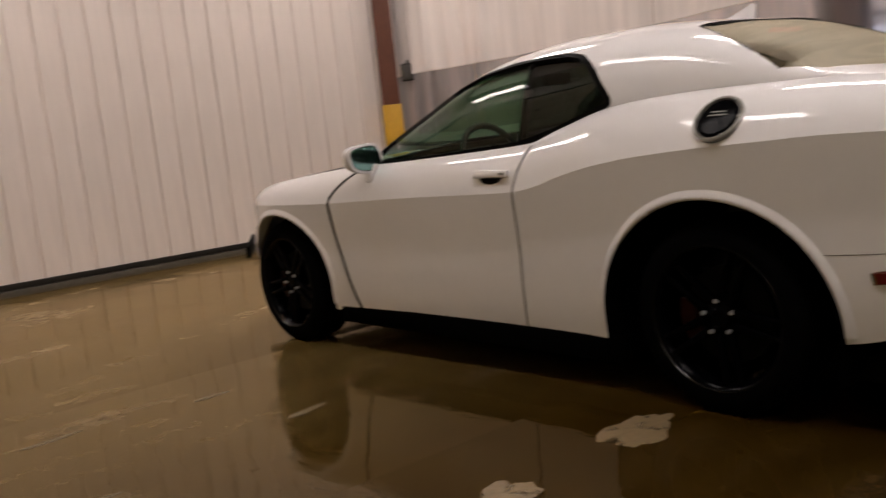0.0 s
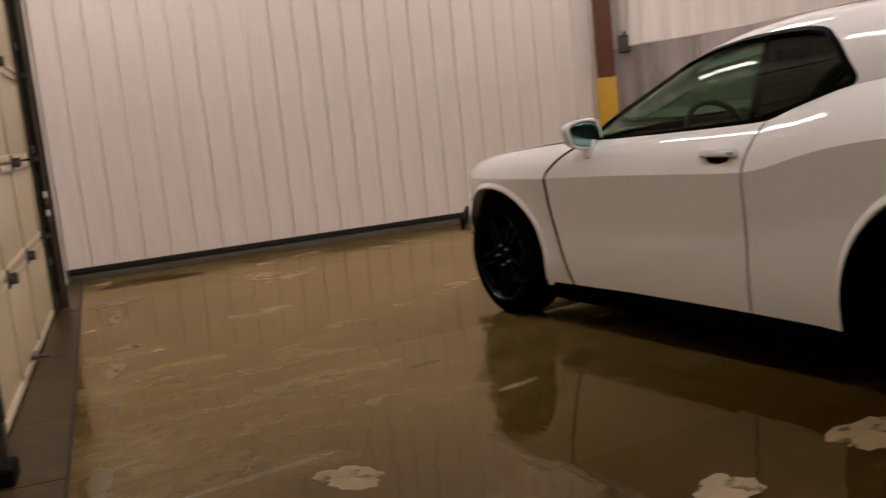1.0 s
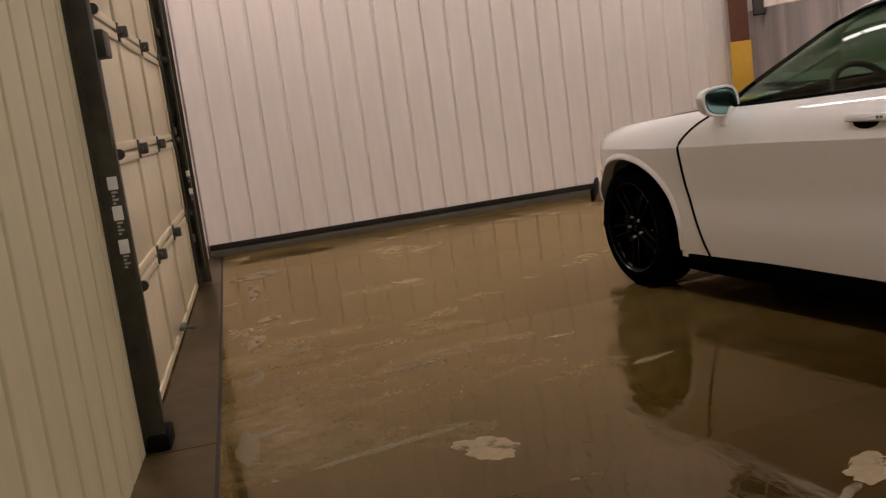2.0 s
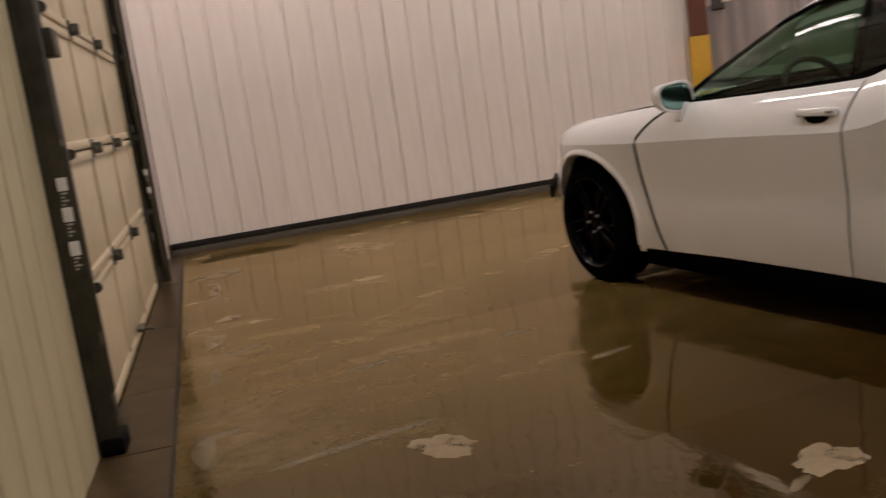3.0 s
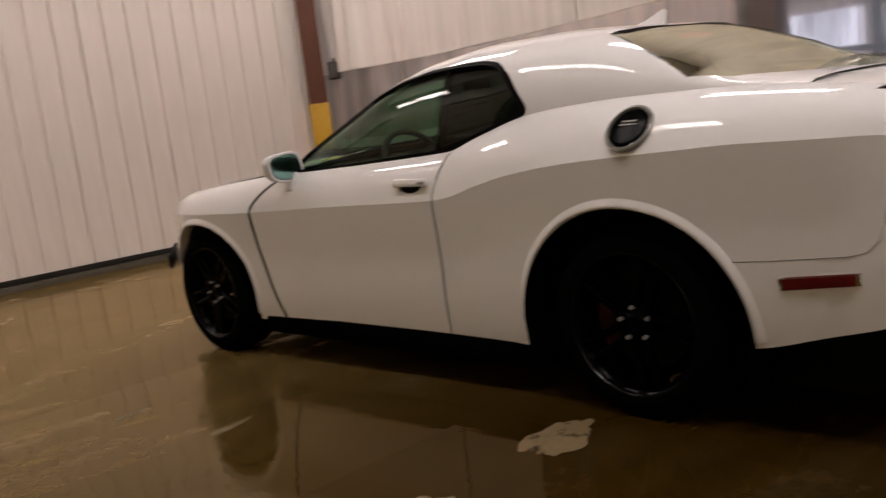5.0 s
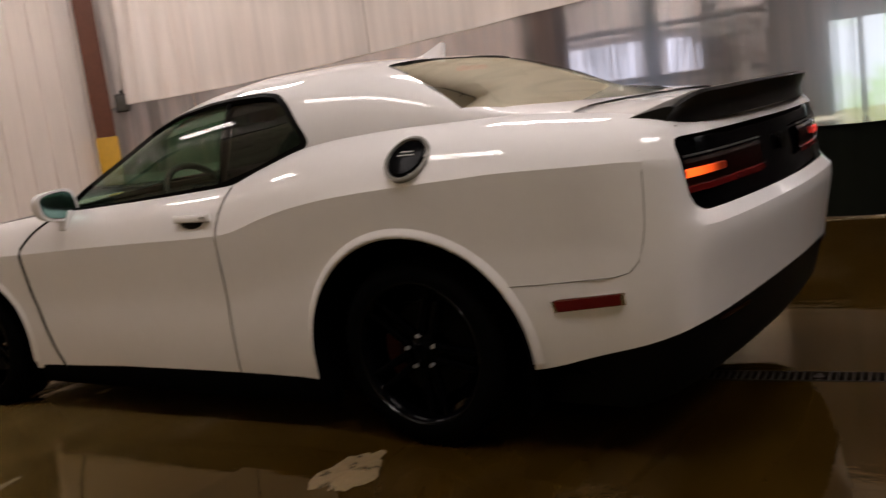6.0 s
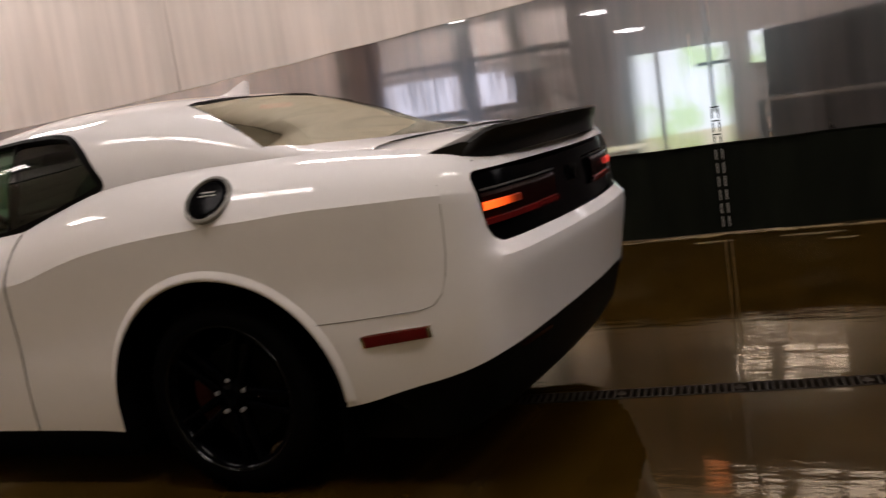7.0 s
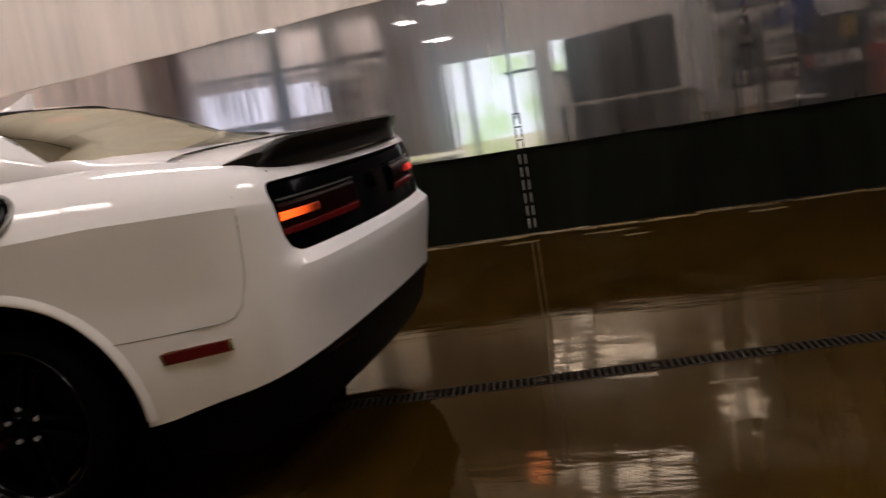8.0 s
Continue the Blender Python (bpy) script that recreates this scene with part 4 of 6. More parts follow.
    build_rack((6.3, 14.9), 1.7, (0.55, 1.0, 1.45, 1.9, 2.3), rnd, (TRACK_DARK, DEEP_BLUE, YELLOW, TRACK_DARK), (FIXTURE, BLUE, CHEST_RED), "dark steel rack crowded with tubs and bottles")
    bench = thing("workbench", "long workbench with a pale edge", "workbench", (1.7, 13.6, 0))
    part("worktop", box_bm((-1.1, -0.4, 0.70), (1.1, 0.4, 0.75), 0.008), BASE_LIGHT, bench)
    for x in (-1.0, 1.0):
        for y in (-0.33, 0.33):
            part("leg", box_bm((x - 0.03, y - 0.03, 0), (x + 0.03, y + 0.03, 0.70), 0.004), TRACK_DARK, bench)
    part("lower_shelf", box_bm((-1.0, -0.34, 0.22), (1.0, 0.34, 0.25), 0.004), TRACK_DARK, bench)
    mach = thing("machine_cabinet", "large dark machine cabinet standing behind the bench", "machine", (1.75, 14.6, 0))
    bm = bmesh.new()
    box(bm, (-0.95, -0.4, 0.0), (0.92, 0.4, 1.98), 0.05)
    for v in bm.verts:
        if v.co.z > 1.2 and v.co.x < -0.3:
            v.co.z -= 0.14 * (-0.3 - v.co.x) / 0.65
    part("housing", bm, DEEP_BLUE, mach)
    for x in (-0.5, 0.1, 0.6):
        part("door_panel", box_bm((x - 0.24, -0.425, 0.2), (x + 0.24, -0.40, 1.6), 0.01), DEEP_BLUE, mach)
    h_column("shop_post", "white painted steel post in the shop", (3.0, 14.0), 0, CEILING_Z, 0.5, 0.3, FIXTURE)
    lift = thing("vehicle_lift", "blue two-post vehicle lift column", "vehicle lift", (4.68, 14.0, 0))
    part("post", box_bm((-0.15, -0.15, 0.0), (0.15, 0.15, 3.4), 0.02), BLUE, lift)
    part("base_plate", box_bm((-0.3, -0.4, 0.0), (0.3, 0.4, 0.03), 0.005), BLUE, lift)
    part("carriage", box_bm((-0.2, -0.22, 0.75), (0.2, -0.15, 1.3), 0.01), TRACK_DARK, lift)
    part("arm", box_bm((-1.2, -0.3, 0.85), (0.1, -0.2, 0.95), 0.015), TRACK_DARK, lift)
    chest = thing("tool_chest", "red steel tool chest with drawers", "tool chest", (5.9, 13.0, 0))
    part("body", box_bm((-0.45, -0.3, 0.08), (0.45, 0.3, 0.95), 0.015), CHEST_RED, chest)
    for k in range(5):
        part("drawer", box_bm((-0.42, -0.315, 0.12 + 0.16 * k), (0.42, -0.30, 0.25 + 0.16 * k), 0.006), CHEST_RED, chest)
    for x in (-0.38, 0.38):
        for y in (-0.22, 0.22):
            part("castor", cyl(bmesh.new(), (x, y - 0.02, 0.04), (x, y + 0.02, 0.04), 0.04, 14), BLACK_TRIM, chest)
    engine = thing("engine_stand", "dark engine on a stand with light metal parts", "engine", (3.75, 14.2, 0))
    bm = bmesh.new()
    box(bm, (-0.3, -0.3, 0.9), (0.3, 0.3, 1.45), 0.08)
    for a in range(4):
        cyl(bm, (-0.2 + 0.13 * a, -0.34, 1.25), (-0.2 + 0.13 * a, -0.2, 1.5), 0.04, 10)
    part("block", bm, TRACK_DARK, engine)
    part("cover", box_bm((-0.25, -0.2, 1.45), (0.25, 0.2, 1.6), 0.03), STEEL, engine)
    for x in (-0.25, 0.25):
        part("leg", box_bm((x - 0.03, -0.3, 0), (x + 0.03, 0.3, 0.9), 0.005), TRACK_DARK, engine)
    bench2 = thing("workbench", "dark workbench with small white bottles on it", "workbench", (5.0, 13.0, 0))
    part("worktop", box_bm((-0.62, -0.3, 0.71), (0.62, 0.3, 0.76), 0.008), TRACK_DARK, bench2)
    for x in (-0.56, 0.56):
        for y in (-0.24, 0.24):
            part("leg", box_bm((x - 0.03, y - 0.03, 0), (x + 0.03, y + 0.03, 0.71), 0.004), TRACK_DARK, bench2)
    for k in range(7):
        h = rnd.uniform(0.14, 0.26)
        b = thing("bottle", "small white plastic bottle on the workbench", "bottle", (4.5 + 0.15 * k + rnd.uniform(-0.03, 0.03), 12.85, 0.76), group="bottles on the workbench")
        part("flask", cyl(bmesh.new(), (0, 0, 0), (0, 0, h * 0.78), 0.04, 14), FIXTURE if k % 3 else CHEST_RED, b)
        part("cap", cyl(bmesh.new(), (0, 0, h * 0.78), (0, 0, h), 0.018, 10), BLACK_TRIM, b)
    cab = thing("storage_cabinet", "tall dark storage cabinet with a yellow notice", "cabinet", (5.15, 13.9, 0))
    part("body", box_bm((-0.45, -0.25, 0.05), (0.45, 0.25, 1.50), 0.012), DEEP_BLUE, cab)
    for x0, x1 in ((-0.44, -0.005), (0.005, 0.44)):
        part("door", box_bm((x0, -0.268, 0.08), (x1, -0.25, 1.47), 0.006), DEEP_BLUE, cab)
    part("notice", box_bm((-0.02, -0.275, 1.12), (0.14, -0.268, 1.44), 0.002), YELLOW, cab, "yellow notice")
    carton = thing("storage_box", "large white box on top of the cabinet", "box", (5.2, 13.85, 1.50))
    part("carton", box_bm((-0.36, -0.2, 0), (0.36, 0.2, 0.34), 0.01), FIXTURE, carton)
    hoist = thing("engine_hoist", "folding steel engine hoist with pale arms", "hoist", (3.55, 13.2, 0))
    for a, b, r in (((-0.35, 0, 0.08), (0.35, 0, 0.08), 0.04), ((-0.3, 0, 0.1), (-0.3, 0, 1.5), 0.045), ((-0.3, 0, 1.5), (0.42, 0, 1.95), 0.04), ((-0.26, 0, 0.9), (0.1, 0, 1.72), 0.025), ((0.42, 0, 1.95), (0.42, 0, 1.62), 0.012)):
        part("arm", cyl(bmesh.new(), a, b, r, 12), TRACK_LIGHT, hoist)
    for x in (-0.33, 0.33):
        part("castor", cyl(bmesh.new(), (x, -0.02, 0.04), (x, 0.02, 0.04), 0.04, 14), BLACK_TRIM, hoist)
    # trays added where only whitish glints are known
    for k, (x, y) in enumerate(((4.15, 12.6), (4.05, 11.9), (4.35, 12.2), (3.0, 12.4))):
        tray = thing("glint_tray", "shallow pale tray on a low stand, added for a glint", "tray", (x, y, 0), 14 * k, "parts trays")
        part("pan", box_bm((-0.16, -0.1, 0.34), (0.16, 0.1, 0.39), 0.012), CHROME if k % 2 else FIXTURE, tray)
        part("stand", box_bm((-0.10, -0.07, 0.0), (0.10, 0.07, 0.34), 0.01), TRACK_DARK, tray)
    for x, y, z in ((-5.01, 15.3, 3.02), (-2.17, 15.3, 2.67), (-1.56, 15.3, 2.25), (-1.54, 15.3, 2.95), (3.0, 16.6, 3.2), (0.35, 15.4, 3.3)):
        l = thing("high_bay_lamp", "round white high bay lamp, lit", "lamp", (x, y, z), group="high bay lamps")
        part("hood", cyl(bmesh.new(), (0, 0, 0.03), (0, 0, 0.20), 0.19, 24, 0.06), TRACK_LIGHT, l)
        part("lens", cyl(bmesh.new(), (0, 0, 0.0), (0, 0, 0.03), 0.18, 24), BAY_GLOW, l)
        part("cord", cyl(bmesh.new(), (0, 0, 0.22), (0, 0, CEILING_Z - z), 0.01, 6), TRACK_DARK, l)


    warm = thing("heat_lamp", "round orange heat lamp under the shop roof, lit", "lamp", (-0.29, 11.5, CEILING_Z - 0.45))
    part("hood", cyl(bmesh.new(), (0, 0, 0.03), (0, 0, 0.20), 0.20, 24, 0.06), TRACK_DARK, warm)
    part("lens", cyl(bmesh.new(), (0, 0, 0.0), (0, 0, 0.03), 0.18, 24), WARM_GLOW, warm, "glowing orange lens")
    part("stem", cyl(bmesh.new(), (0, 0, 0.20), (0, 0, 0.45), 0.012, 8), TRACK_DARK, warm)


# ---- curtain fittings ----
def build_curtain_fittings():
    rail = thing("curtain_rail", "galvanised curtain rail under the ceiling", "curtain rail")
    pts = [(x, y, CEILING_Z - 0.22) for x, y, _ in CURTAIN]
    part("rail", mesh_of("rail", *tube(pts, 0.025, 8), TRACK_STEEL), parent=rail)
    for x in np.arange(-6.0, 9.0, 1.5):
        y = float(np.interp(x, [c[0] for c in CURTAIN], [c[1] for c in CURTAIN]))
        part("hanger", cyl(bmesh.new(), (x, y, CEILING_Z - 0.22), (x, y, CEILING_Z), 0.008, 8), TRACK_STEEL, rail)


build_drain()
build_door()
build_threshold()
build_column()
build_foam()
build_beyond()
build_curtain_fittings()


# ---- the car ----
# Its own axes: x to the rear from the rear axle, y to its right (the driver's side is -y), z up.
def keyed(pairs):
    xs, vs = [p[0] for p in pairs], [p[1] for p in pairs]

    def f(x):
        # a smooth line through the keys
        x = min(max(x, xs[0]), xs[-1])
        i = min(max(int(np.searchsorted(xs, x)) - 1, 0), len(xs) - 2)
        h = xs[i + 1] - xs[i]
        t = (x - xs[i]) / h

        def slope(k):
            if k == 0 or k == len(xs) - 1:
                return 0.0 if k == 0 else (vs[-1] - vs[-2]) / (xs[-1] - xs[-2])
            a, b = (vs[k] - vs[k - 1]) / (xs[k] - xs[k - 1]), (vs[k + 1] - vs[k]) / (xs[k + 1] - xs[k])
            return 0.0 if a * b <= 0 else 2 * a * b / (a + b)
        m0, m1 = slope(i) * h, slope(i + 1) * h
        return (2 * t**3 - 3 * t**2 + 1) * vs[i] + (t**3 - 2 * t**2 + t) * m0 + (3 * t**2 - 2 * t**3) * vs[i + 1] + (t**3 - t**2) * m1
    return f


PLAN = [(-3.86, 0.0), (-3.85, 0.28), (-3.79, 0.48), (-3.66, 0.64), (-3.45, 0.79), (-3.18, 0.905), (-2.85, 0.945), (-2.3, 0.94), (-1.5, 0.932), (-0.9, 0.932), (-0.4, 0.948), (0.0, 0.956), (0.4, 0.952), (0.7, 0.938), (0.9, 0.91), (1.0, 0.872), (1.055, 0.80), (1.09, 0.68), (1.115, 0.46), (1.13, 0.22), (1.135, 0.0)]
BOTTOM = keyed([(-3.86, 0.24), (-3.4, 0.19), (-2.4, 0.168), (-1.4, 0.188), (-0.45, 0.219), (0.5, 0.316), (0.69, 0.362), (0.88, 0.41), (1.0, 0.45), (1.135, 0.50)])
CREASE = keyed([(-3.86, 0.66), (-3.5, 0.745), (-2.7, 0.765), (-2.36, 0.77), (-1.65, 0.80), (-0.97, 0.82), (-0.85, 0.835), (-0.68, 0.88), (-0.49, 0.92), (-0.25, 0.95), (0.0, 0.968), (0.25, 0.98), (0.5, 0.99), (0.85, 0.99), (1.135, 0.965)])
SHOULDER = keyed([(-3.86, 0.77), (-3.6, 0.815), (-3.33, 0.853), (-3.07, 0.883), (-2.75, 0.913), (-2.5, 0.94), (-2.25, 0.96), (-2.0, 0.965), (-1.35, 0.99), (-0.97, 1.015), (-0.76, 1.065), (-0.5, 1.135), (-0.3, 1.155), (0.0, 1.165), (0.3, 1.165), (0.8, 1.135), (1.0, 1.10), (1.135, 1.07)])
INSET = keyed([(-3.86, 0.05), (-3.4, 0.08), (-3.07, 0.10), (-2.6, 0.10), (-2.0, 0.095), (-1.35, 0.085), (-0.97, 0.09), (-0.7, 0.115), (-0.4, 0.165), (0.0, 0.20), (0.4, 0.205), (0.8, 0.17), (1.0, 0.09), (1.05, 0.06), (1.135, 0.05)])
HOOD = keyed([(-3.86, 0.79), (-3.6, 0.85), (-3.3, 0.90), (-2.9, 0.94), (-2.5, 0.97), (-2.2, 1.0), (0.1, 1.168), (0.4, 1.168), (0.62, 1.166), (0.8, 1.155), (1.0, 1.12), (1.135, 1.078)])
CROWN = keyed([(-2.3, 0.99), (-2.15, 1.03), (-1.9, 1.17), (-1.6, 1.315), (-1.4, 1.395), (-1.2, 1.435), (-0.9, 1.462), (-0.6, 1.462), (-0.4, 1.45), (-0.2, 1.42), (0.0, 1.36), (0.2, 1.278), (0.35, 1.214), (0.46, 1.191), (0.56, 1.179), (0.645, 1.170)])
ARCHES = ((-2.946, 0.325, 0.478, 0.378), (-0.011, 0.345, 0.486, 0.444))   # middle x, z, half length, height
TAIL_Z0, TAIL_Z1, TAIL_Y = 0.812, 1.045, 0.855


def plan_curve(step=0.02):
    """Half the outline from above, at even steps."""
    pts = [Vector((*p, 0)) for p in PLAN]
    pts = [Vector((pts[1].x, -pts[1].y, 0))] + pts + [Vector((pts[-2].x, -pts[-2].y, 0))]
    dense = []
    for i in range(1, len(pts) - 2):
        for k in range(60):
            t = k / 60
            p0, p1, p2, p3 = pts[i - 1:i + 3]
            # centripetal would be smoother still; the keys are close enough
            dense.append(0.5 * ((2 * p1) + (p2 - p0) * t + (2 * p0 - 5 * p1 + 4 * p2 - p3) * t * t + (3 * p1 - p0 - 3 * p2 + p3) * t**3))
    dense.append(pts[-2])
    d = np.cumsum([0] + [(b - a).length for a, b in zip(dense, dense[1:])])
    n = int(d[-1] / step)
    s = np.linspace(0, d[-1], n + 1)
    return np.stack([np.interp(s, d, [p.x for p in dense]), np.interp(s, d, [p.y for p in dense])], 1)


CURVE = plan_curve()
WAY = np.gradient(CURVE, axis=0)
WAY /= np.linalg.norm(WAY, axis=1)[:, None]
OUT = np.stack([-WAY[:, 1], WAY[:, 0]], 1)


def inset_at(x, z, rear):
    """How far the skin lies inside the widest outline at a height."""
    zb, zc, zs = BOTTOM(x), CREASE(x), SHOULDER(x)
    if z <= zc:
        low = max(0.0, 1 - (z - zb) / 0.30)
        v = 0.018 * low**2.2
        # the flank falls inwards evenly from the crease to the sill
        d, fade = zc - z, min(1.0, max(0.0, (1.0 - x) / 0.25)) * min(1.0, max(0.0, (x + 3.3) / 0.5))
        v += fade * (0.105 * min(d, 0.27) + 0.035 * max(0.0, d - 0.27))
        if rear > 0:
            # the bumper's ledge under the tail panel
            v += rear * 0.018 * (1 / (1 + math.exp(-(z - 0.80) * 90)))
            v -= rear * 0.030 * (1 / (1 + math.exp((z - 0.795) * 140))) * math.exp(-(((min(z, 0.77) - 0.77) / 0.16) ** 2))
        return v
    t = (z - zc) / max(zs - zc, 1e-3)
    return INSET(x) * (0.45 * t + 0.55 * t**3) + 0.012 * max(0, (t - 0.85) / 0.15) ** 2 + rear * 0.018


def skin(s, z, side):
    """The place on the body's skin at the outline's step s and height z."""
    s = min(max(s, 0), len(CURVE) - 1)
    i = min(int(s), len(CURVE) - 2)
    t = s - i
    p, o = CURVE[i] * (1 - t) + CURVE[i + 1] * t, OUT[i] * (1 - t) + OUT[i + 1] * t
    rear = min(1.0, max(0.0, (p[0] - 1.02) / 0.05))
    q = p - o * inset_at(p[0], z, rear)
    return Vector((q[0], side * max(q[1], 0.0), z))


def s_of_x(x):
    """The outline's step at a place along the side."""
    return float(np.interp(x, CURVE[:, 0], np.arange(len(CURVE))))


if OUT[len(OUT) // 2][1] < 0:
    OUT = -OUT
SEAM_FRONT = keyed([(0.16, -2.23), (0.28, -2.275), (0.43, -2.32), (0.61, -2.36), (0.77, -2.37), (0.86, -2.28), (0.96, -2.08)])
SEAM_REAR = keyed([(0.17, -0.985), (0.37, -0.975), (0.61, -0.96), (0.82, -0.95), (0.93, -0.92), (1.02, -0.88)])


def push_out(x, z, grow=0.0):
    """Moves a place inside a wheel arch onto its edge."""
    for cx, cz, a, b in ARCHES:
        a, b = a + grow, b + grow
        dx, dz = x - cx, z - cz
        if z < cz:
            # the arch runs straight down, a little inwards
            k = abs(dx) / (a - 0.10 * (cz - z))
            if k < 1:
                return True, cx + math.copysign(a - 0.10 * (cz - z), dx), z
        else:
            k = math.hypot(dx / a, dz / b)
            if k < 1:
                k = max(k, 1e-4)
                return True, cx + dx / k, cz + dz / k
    return False, x, z


def warp(x, z):
    """Bends the upright grid lines so that one runs along each door seam."""
    for f, x0, win in ((SEAM_FRONT, -2.24, 0.62), (SEAM_REAR, -0.94, 0.2)):
        u = abs(x - x0) / win
        if u < 1:
            x += (f(min(max(z, 0.2), 1.02)) - x0) * (1 - u) ** 1.0
    return x


ARC = np.concatenate([np.cumsum(np.linalg.norm(np.diff(CURVE, axis=0), axis=1)[::-1])[::-1], [0.0]])   # way from the tail's middle


def arc_y(i):
    return float(ARC[i])


def step_of_arc(a):
    return float(np.interp(-a, -ARC, np.arange(len(ARC))))


TAIL_ARC = float(ARC[int(np.argmin([abs(p[1] - TAIL_Y) if p[0] > 0.9 else 9 for p in CURVE]))])


def tail_snap(a, z):
    """Whether a place lies in the tail opening, and the nearest place on its edge if it lies close to it."""
    zm, hz, r = (TAIL_Z0 + TAIL_Z1) / 2, (TAIL_Z1 - TAIL_Z0) / 2, 0.075
    # the outer end leans: further out at the top
    end = TAIL_ARC - 0.05 * (TAIL_Z1 - z) / (TAIL_Z1 - TAIL_Z0)
    r_here = r if z < zm else 0.03
    qx, qz = a - (end - r_here), abs(z - zm) - (hz - r_here)
    d = math.hypot(max(qx, 0), max(qz, 0)) + min(max(qx, qz), 0) - r_here
    if d >= 0:
        return False, a, z
    if d < -0.055:
        return True, a, z
    if qx > 0 and qz > 0:
        k = r_here / max(math.hypot(qx, qz), 1e-6)
        return True, end - r_here + qx * k, zm + math.copysign(hz - r_here + qz * k, z - zm)
    if qx > qz:
        return True, end, z
    return True, a, zm + math.copysign(hz, z - zm)


def build_skin(side):
    """The painted side from nose to tail, as fender, door, quarter panel and bumper; the arches and the tail panel left open."""
    n, rows = len(CURVE), 34
    c1, c2 = int(round(s_of_x(-2.24))), int(round(s_of_x(-0.94)))
    cb = int(round(s_of_x(0.93)))
    grid = {}
    inside = {}
    tail = {}
    for i in range(n):
        x = CURVE[i][0]
        zb, zc, zs = BOTTOM(x), CREASE(x), SHOULDER(x)
        for k in range(rows + 1):
            # rows gather at the crease
            z = zb + (zc - zb) * (k / 20) if k <= 20 else zc + (zs - zc) * ((k - 20) / (rows - 20))
            s = float(i)
            if -3.2 < x < -0.5:
                s = s_of_x(warp(x, z)) if x < 1.0 else s
            hit = False
            if x < 0.9:
                xx = CURVE[int(min(s, n - 1))][0]
                xx = float(np.interp(s, np.arange(n), CURVE[:, 0]))
                hit, nx, nz = push_out(xx, z)
                if hit:
                    s, z = s_of_x(nx), nz
            inside[i, k] = hit
            # the tail panel: a long rounded opening round the rear
            tl = False
            if x > 0.98:
                a = arc_y(i)
                tl, na, nz = tail_snap(a, z)
                if tl:
                    s, z = step_of_arc(na), nz
            tail[i, k] = tl
            grid[i, k] = skin(s, z, side)
    names = {"front_fender": [], "door": [], "quarter_panel": [], "rear_bumper": []}
    for i in range(n - 1):
        for k in range(rows):
            q = [(i, k), (i + 1, k), (i + 1, k + 1), (i, k + 1)]
            if all(inside[c] for c in q) or all(tail[c] for c in q):
                continue
            key = "front_fender" if i < c1 else "door" if i < c2 else "quarter_panel" if i < cb else "rear_bumper"
            names[key].append(q)
    made = {}
    for key, quads in names.items():
        idx, verts, faces = {}, [], []
        lo, hi = {"front_fender": (0, c1), "door": (c1, c2), "quarter_panel": (c2, cb), "rear_bumper": (cb, n)}[key]

        def vert(c):
            if c not in idx:
                p = grid[c].copy()
                # a gap of a few millimetres at each seam
                if c[0] == lo and key in ("door", "quarter_panel"):
                    p.x += 0.0035
                if c[0] == hi and key in ("front_fender", "door"):
                    p.x -= 0.0035
                idx[c] = len(verts)
                verts.append(p)
            return idx[c]
        for q in quads:
            f = [vert(c) for c in q]
            faces.append(f if side < 0 else f[::-1])
        # turned-in edges at the seams
        for col in (lo, hi):
            if col in (c1, c2):
                for k in range(rows):
                    a, b = (col, k), (col, k + 1)
                    if a in idx and b in idx:
                        pa, pb = verts[idx[a]], verts[idx[b]]
                        j = len(verts)
                        verts += [pa + Vector((0, -side * 0.03, 0)), pb + Vector((0, -side * 0.03, 0))]
                        faces.append((idx[a], idx[b], j + 1, j))
        me = mesh_of(key, verts, faces, WHITE_PAINT, sharp=26)
        # the crease along the flank is a hard edge
        hard = {j for c, j in idx.items() if c[1] == 20 and CURVE[c[0]][0] < 0.93}
        for e in me.edges:
            if e.vertices[0] in hard and e.vertices[1] in hard:
                e.use_edge_sharp = True
        made[key] = me
    return made


def build_tops():
    """Bonnet and boot lid, from edge to edge."""
    out = {}
    for name, keep in (("bonnet", lambda x: x < -2.06), ("boot_lid", lambda x: x > 0.05)):
        idx = [i for i in range(len(CURVE)) if keep(CURVE[i][0])]
        verts, faces, m = [], [], 24
        for i in idx:
            x = CURVE[i][0]
            e = skin(i, SHOULDER(x), 1)
            for k in range(m + 1):
                u = -1 + 2 * k / m
                rise = 1 - abs(u) ** 2.6
                z = e.z + (max(HOOD(e.x), e.z + 0.005) - e.z) * rise
                if name == "bonnet" and e.x > -3.5:
                    # the bonnet's broad centre bulge
                    z += 0.02 * max(0, 1 - (abs(u) / 0.45) ** 4) * min(1, (e.x + 3.5) / 0.5)
                verts.append((e.x, e.y * u, z))
        for a in range(len(idx) - 1):
            for k in range(m):
                p = a * (m + 1) + k
                faces.append((p, p + 1, p + m + 2, p + m + 1))
        out[name] = mesh_of(name, verts, faces, WHITE_PAINT, sharp=50)
    return out


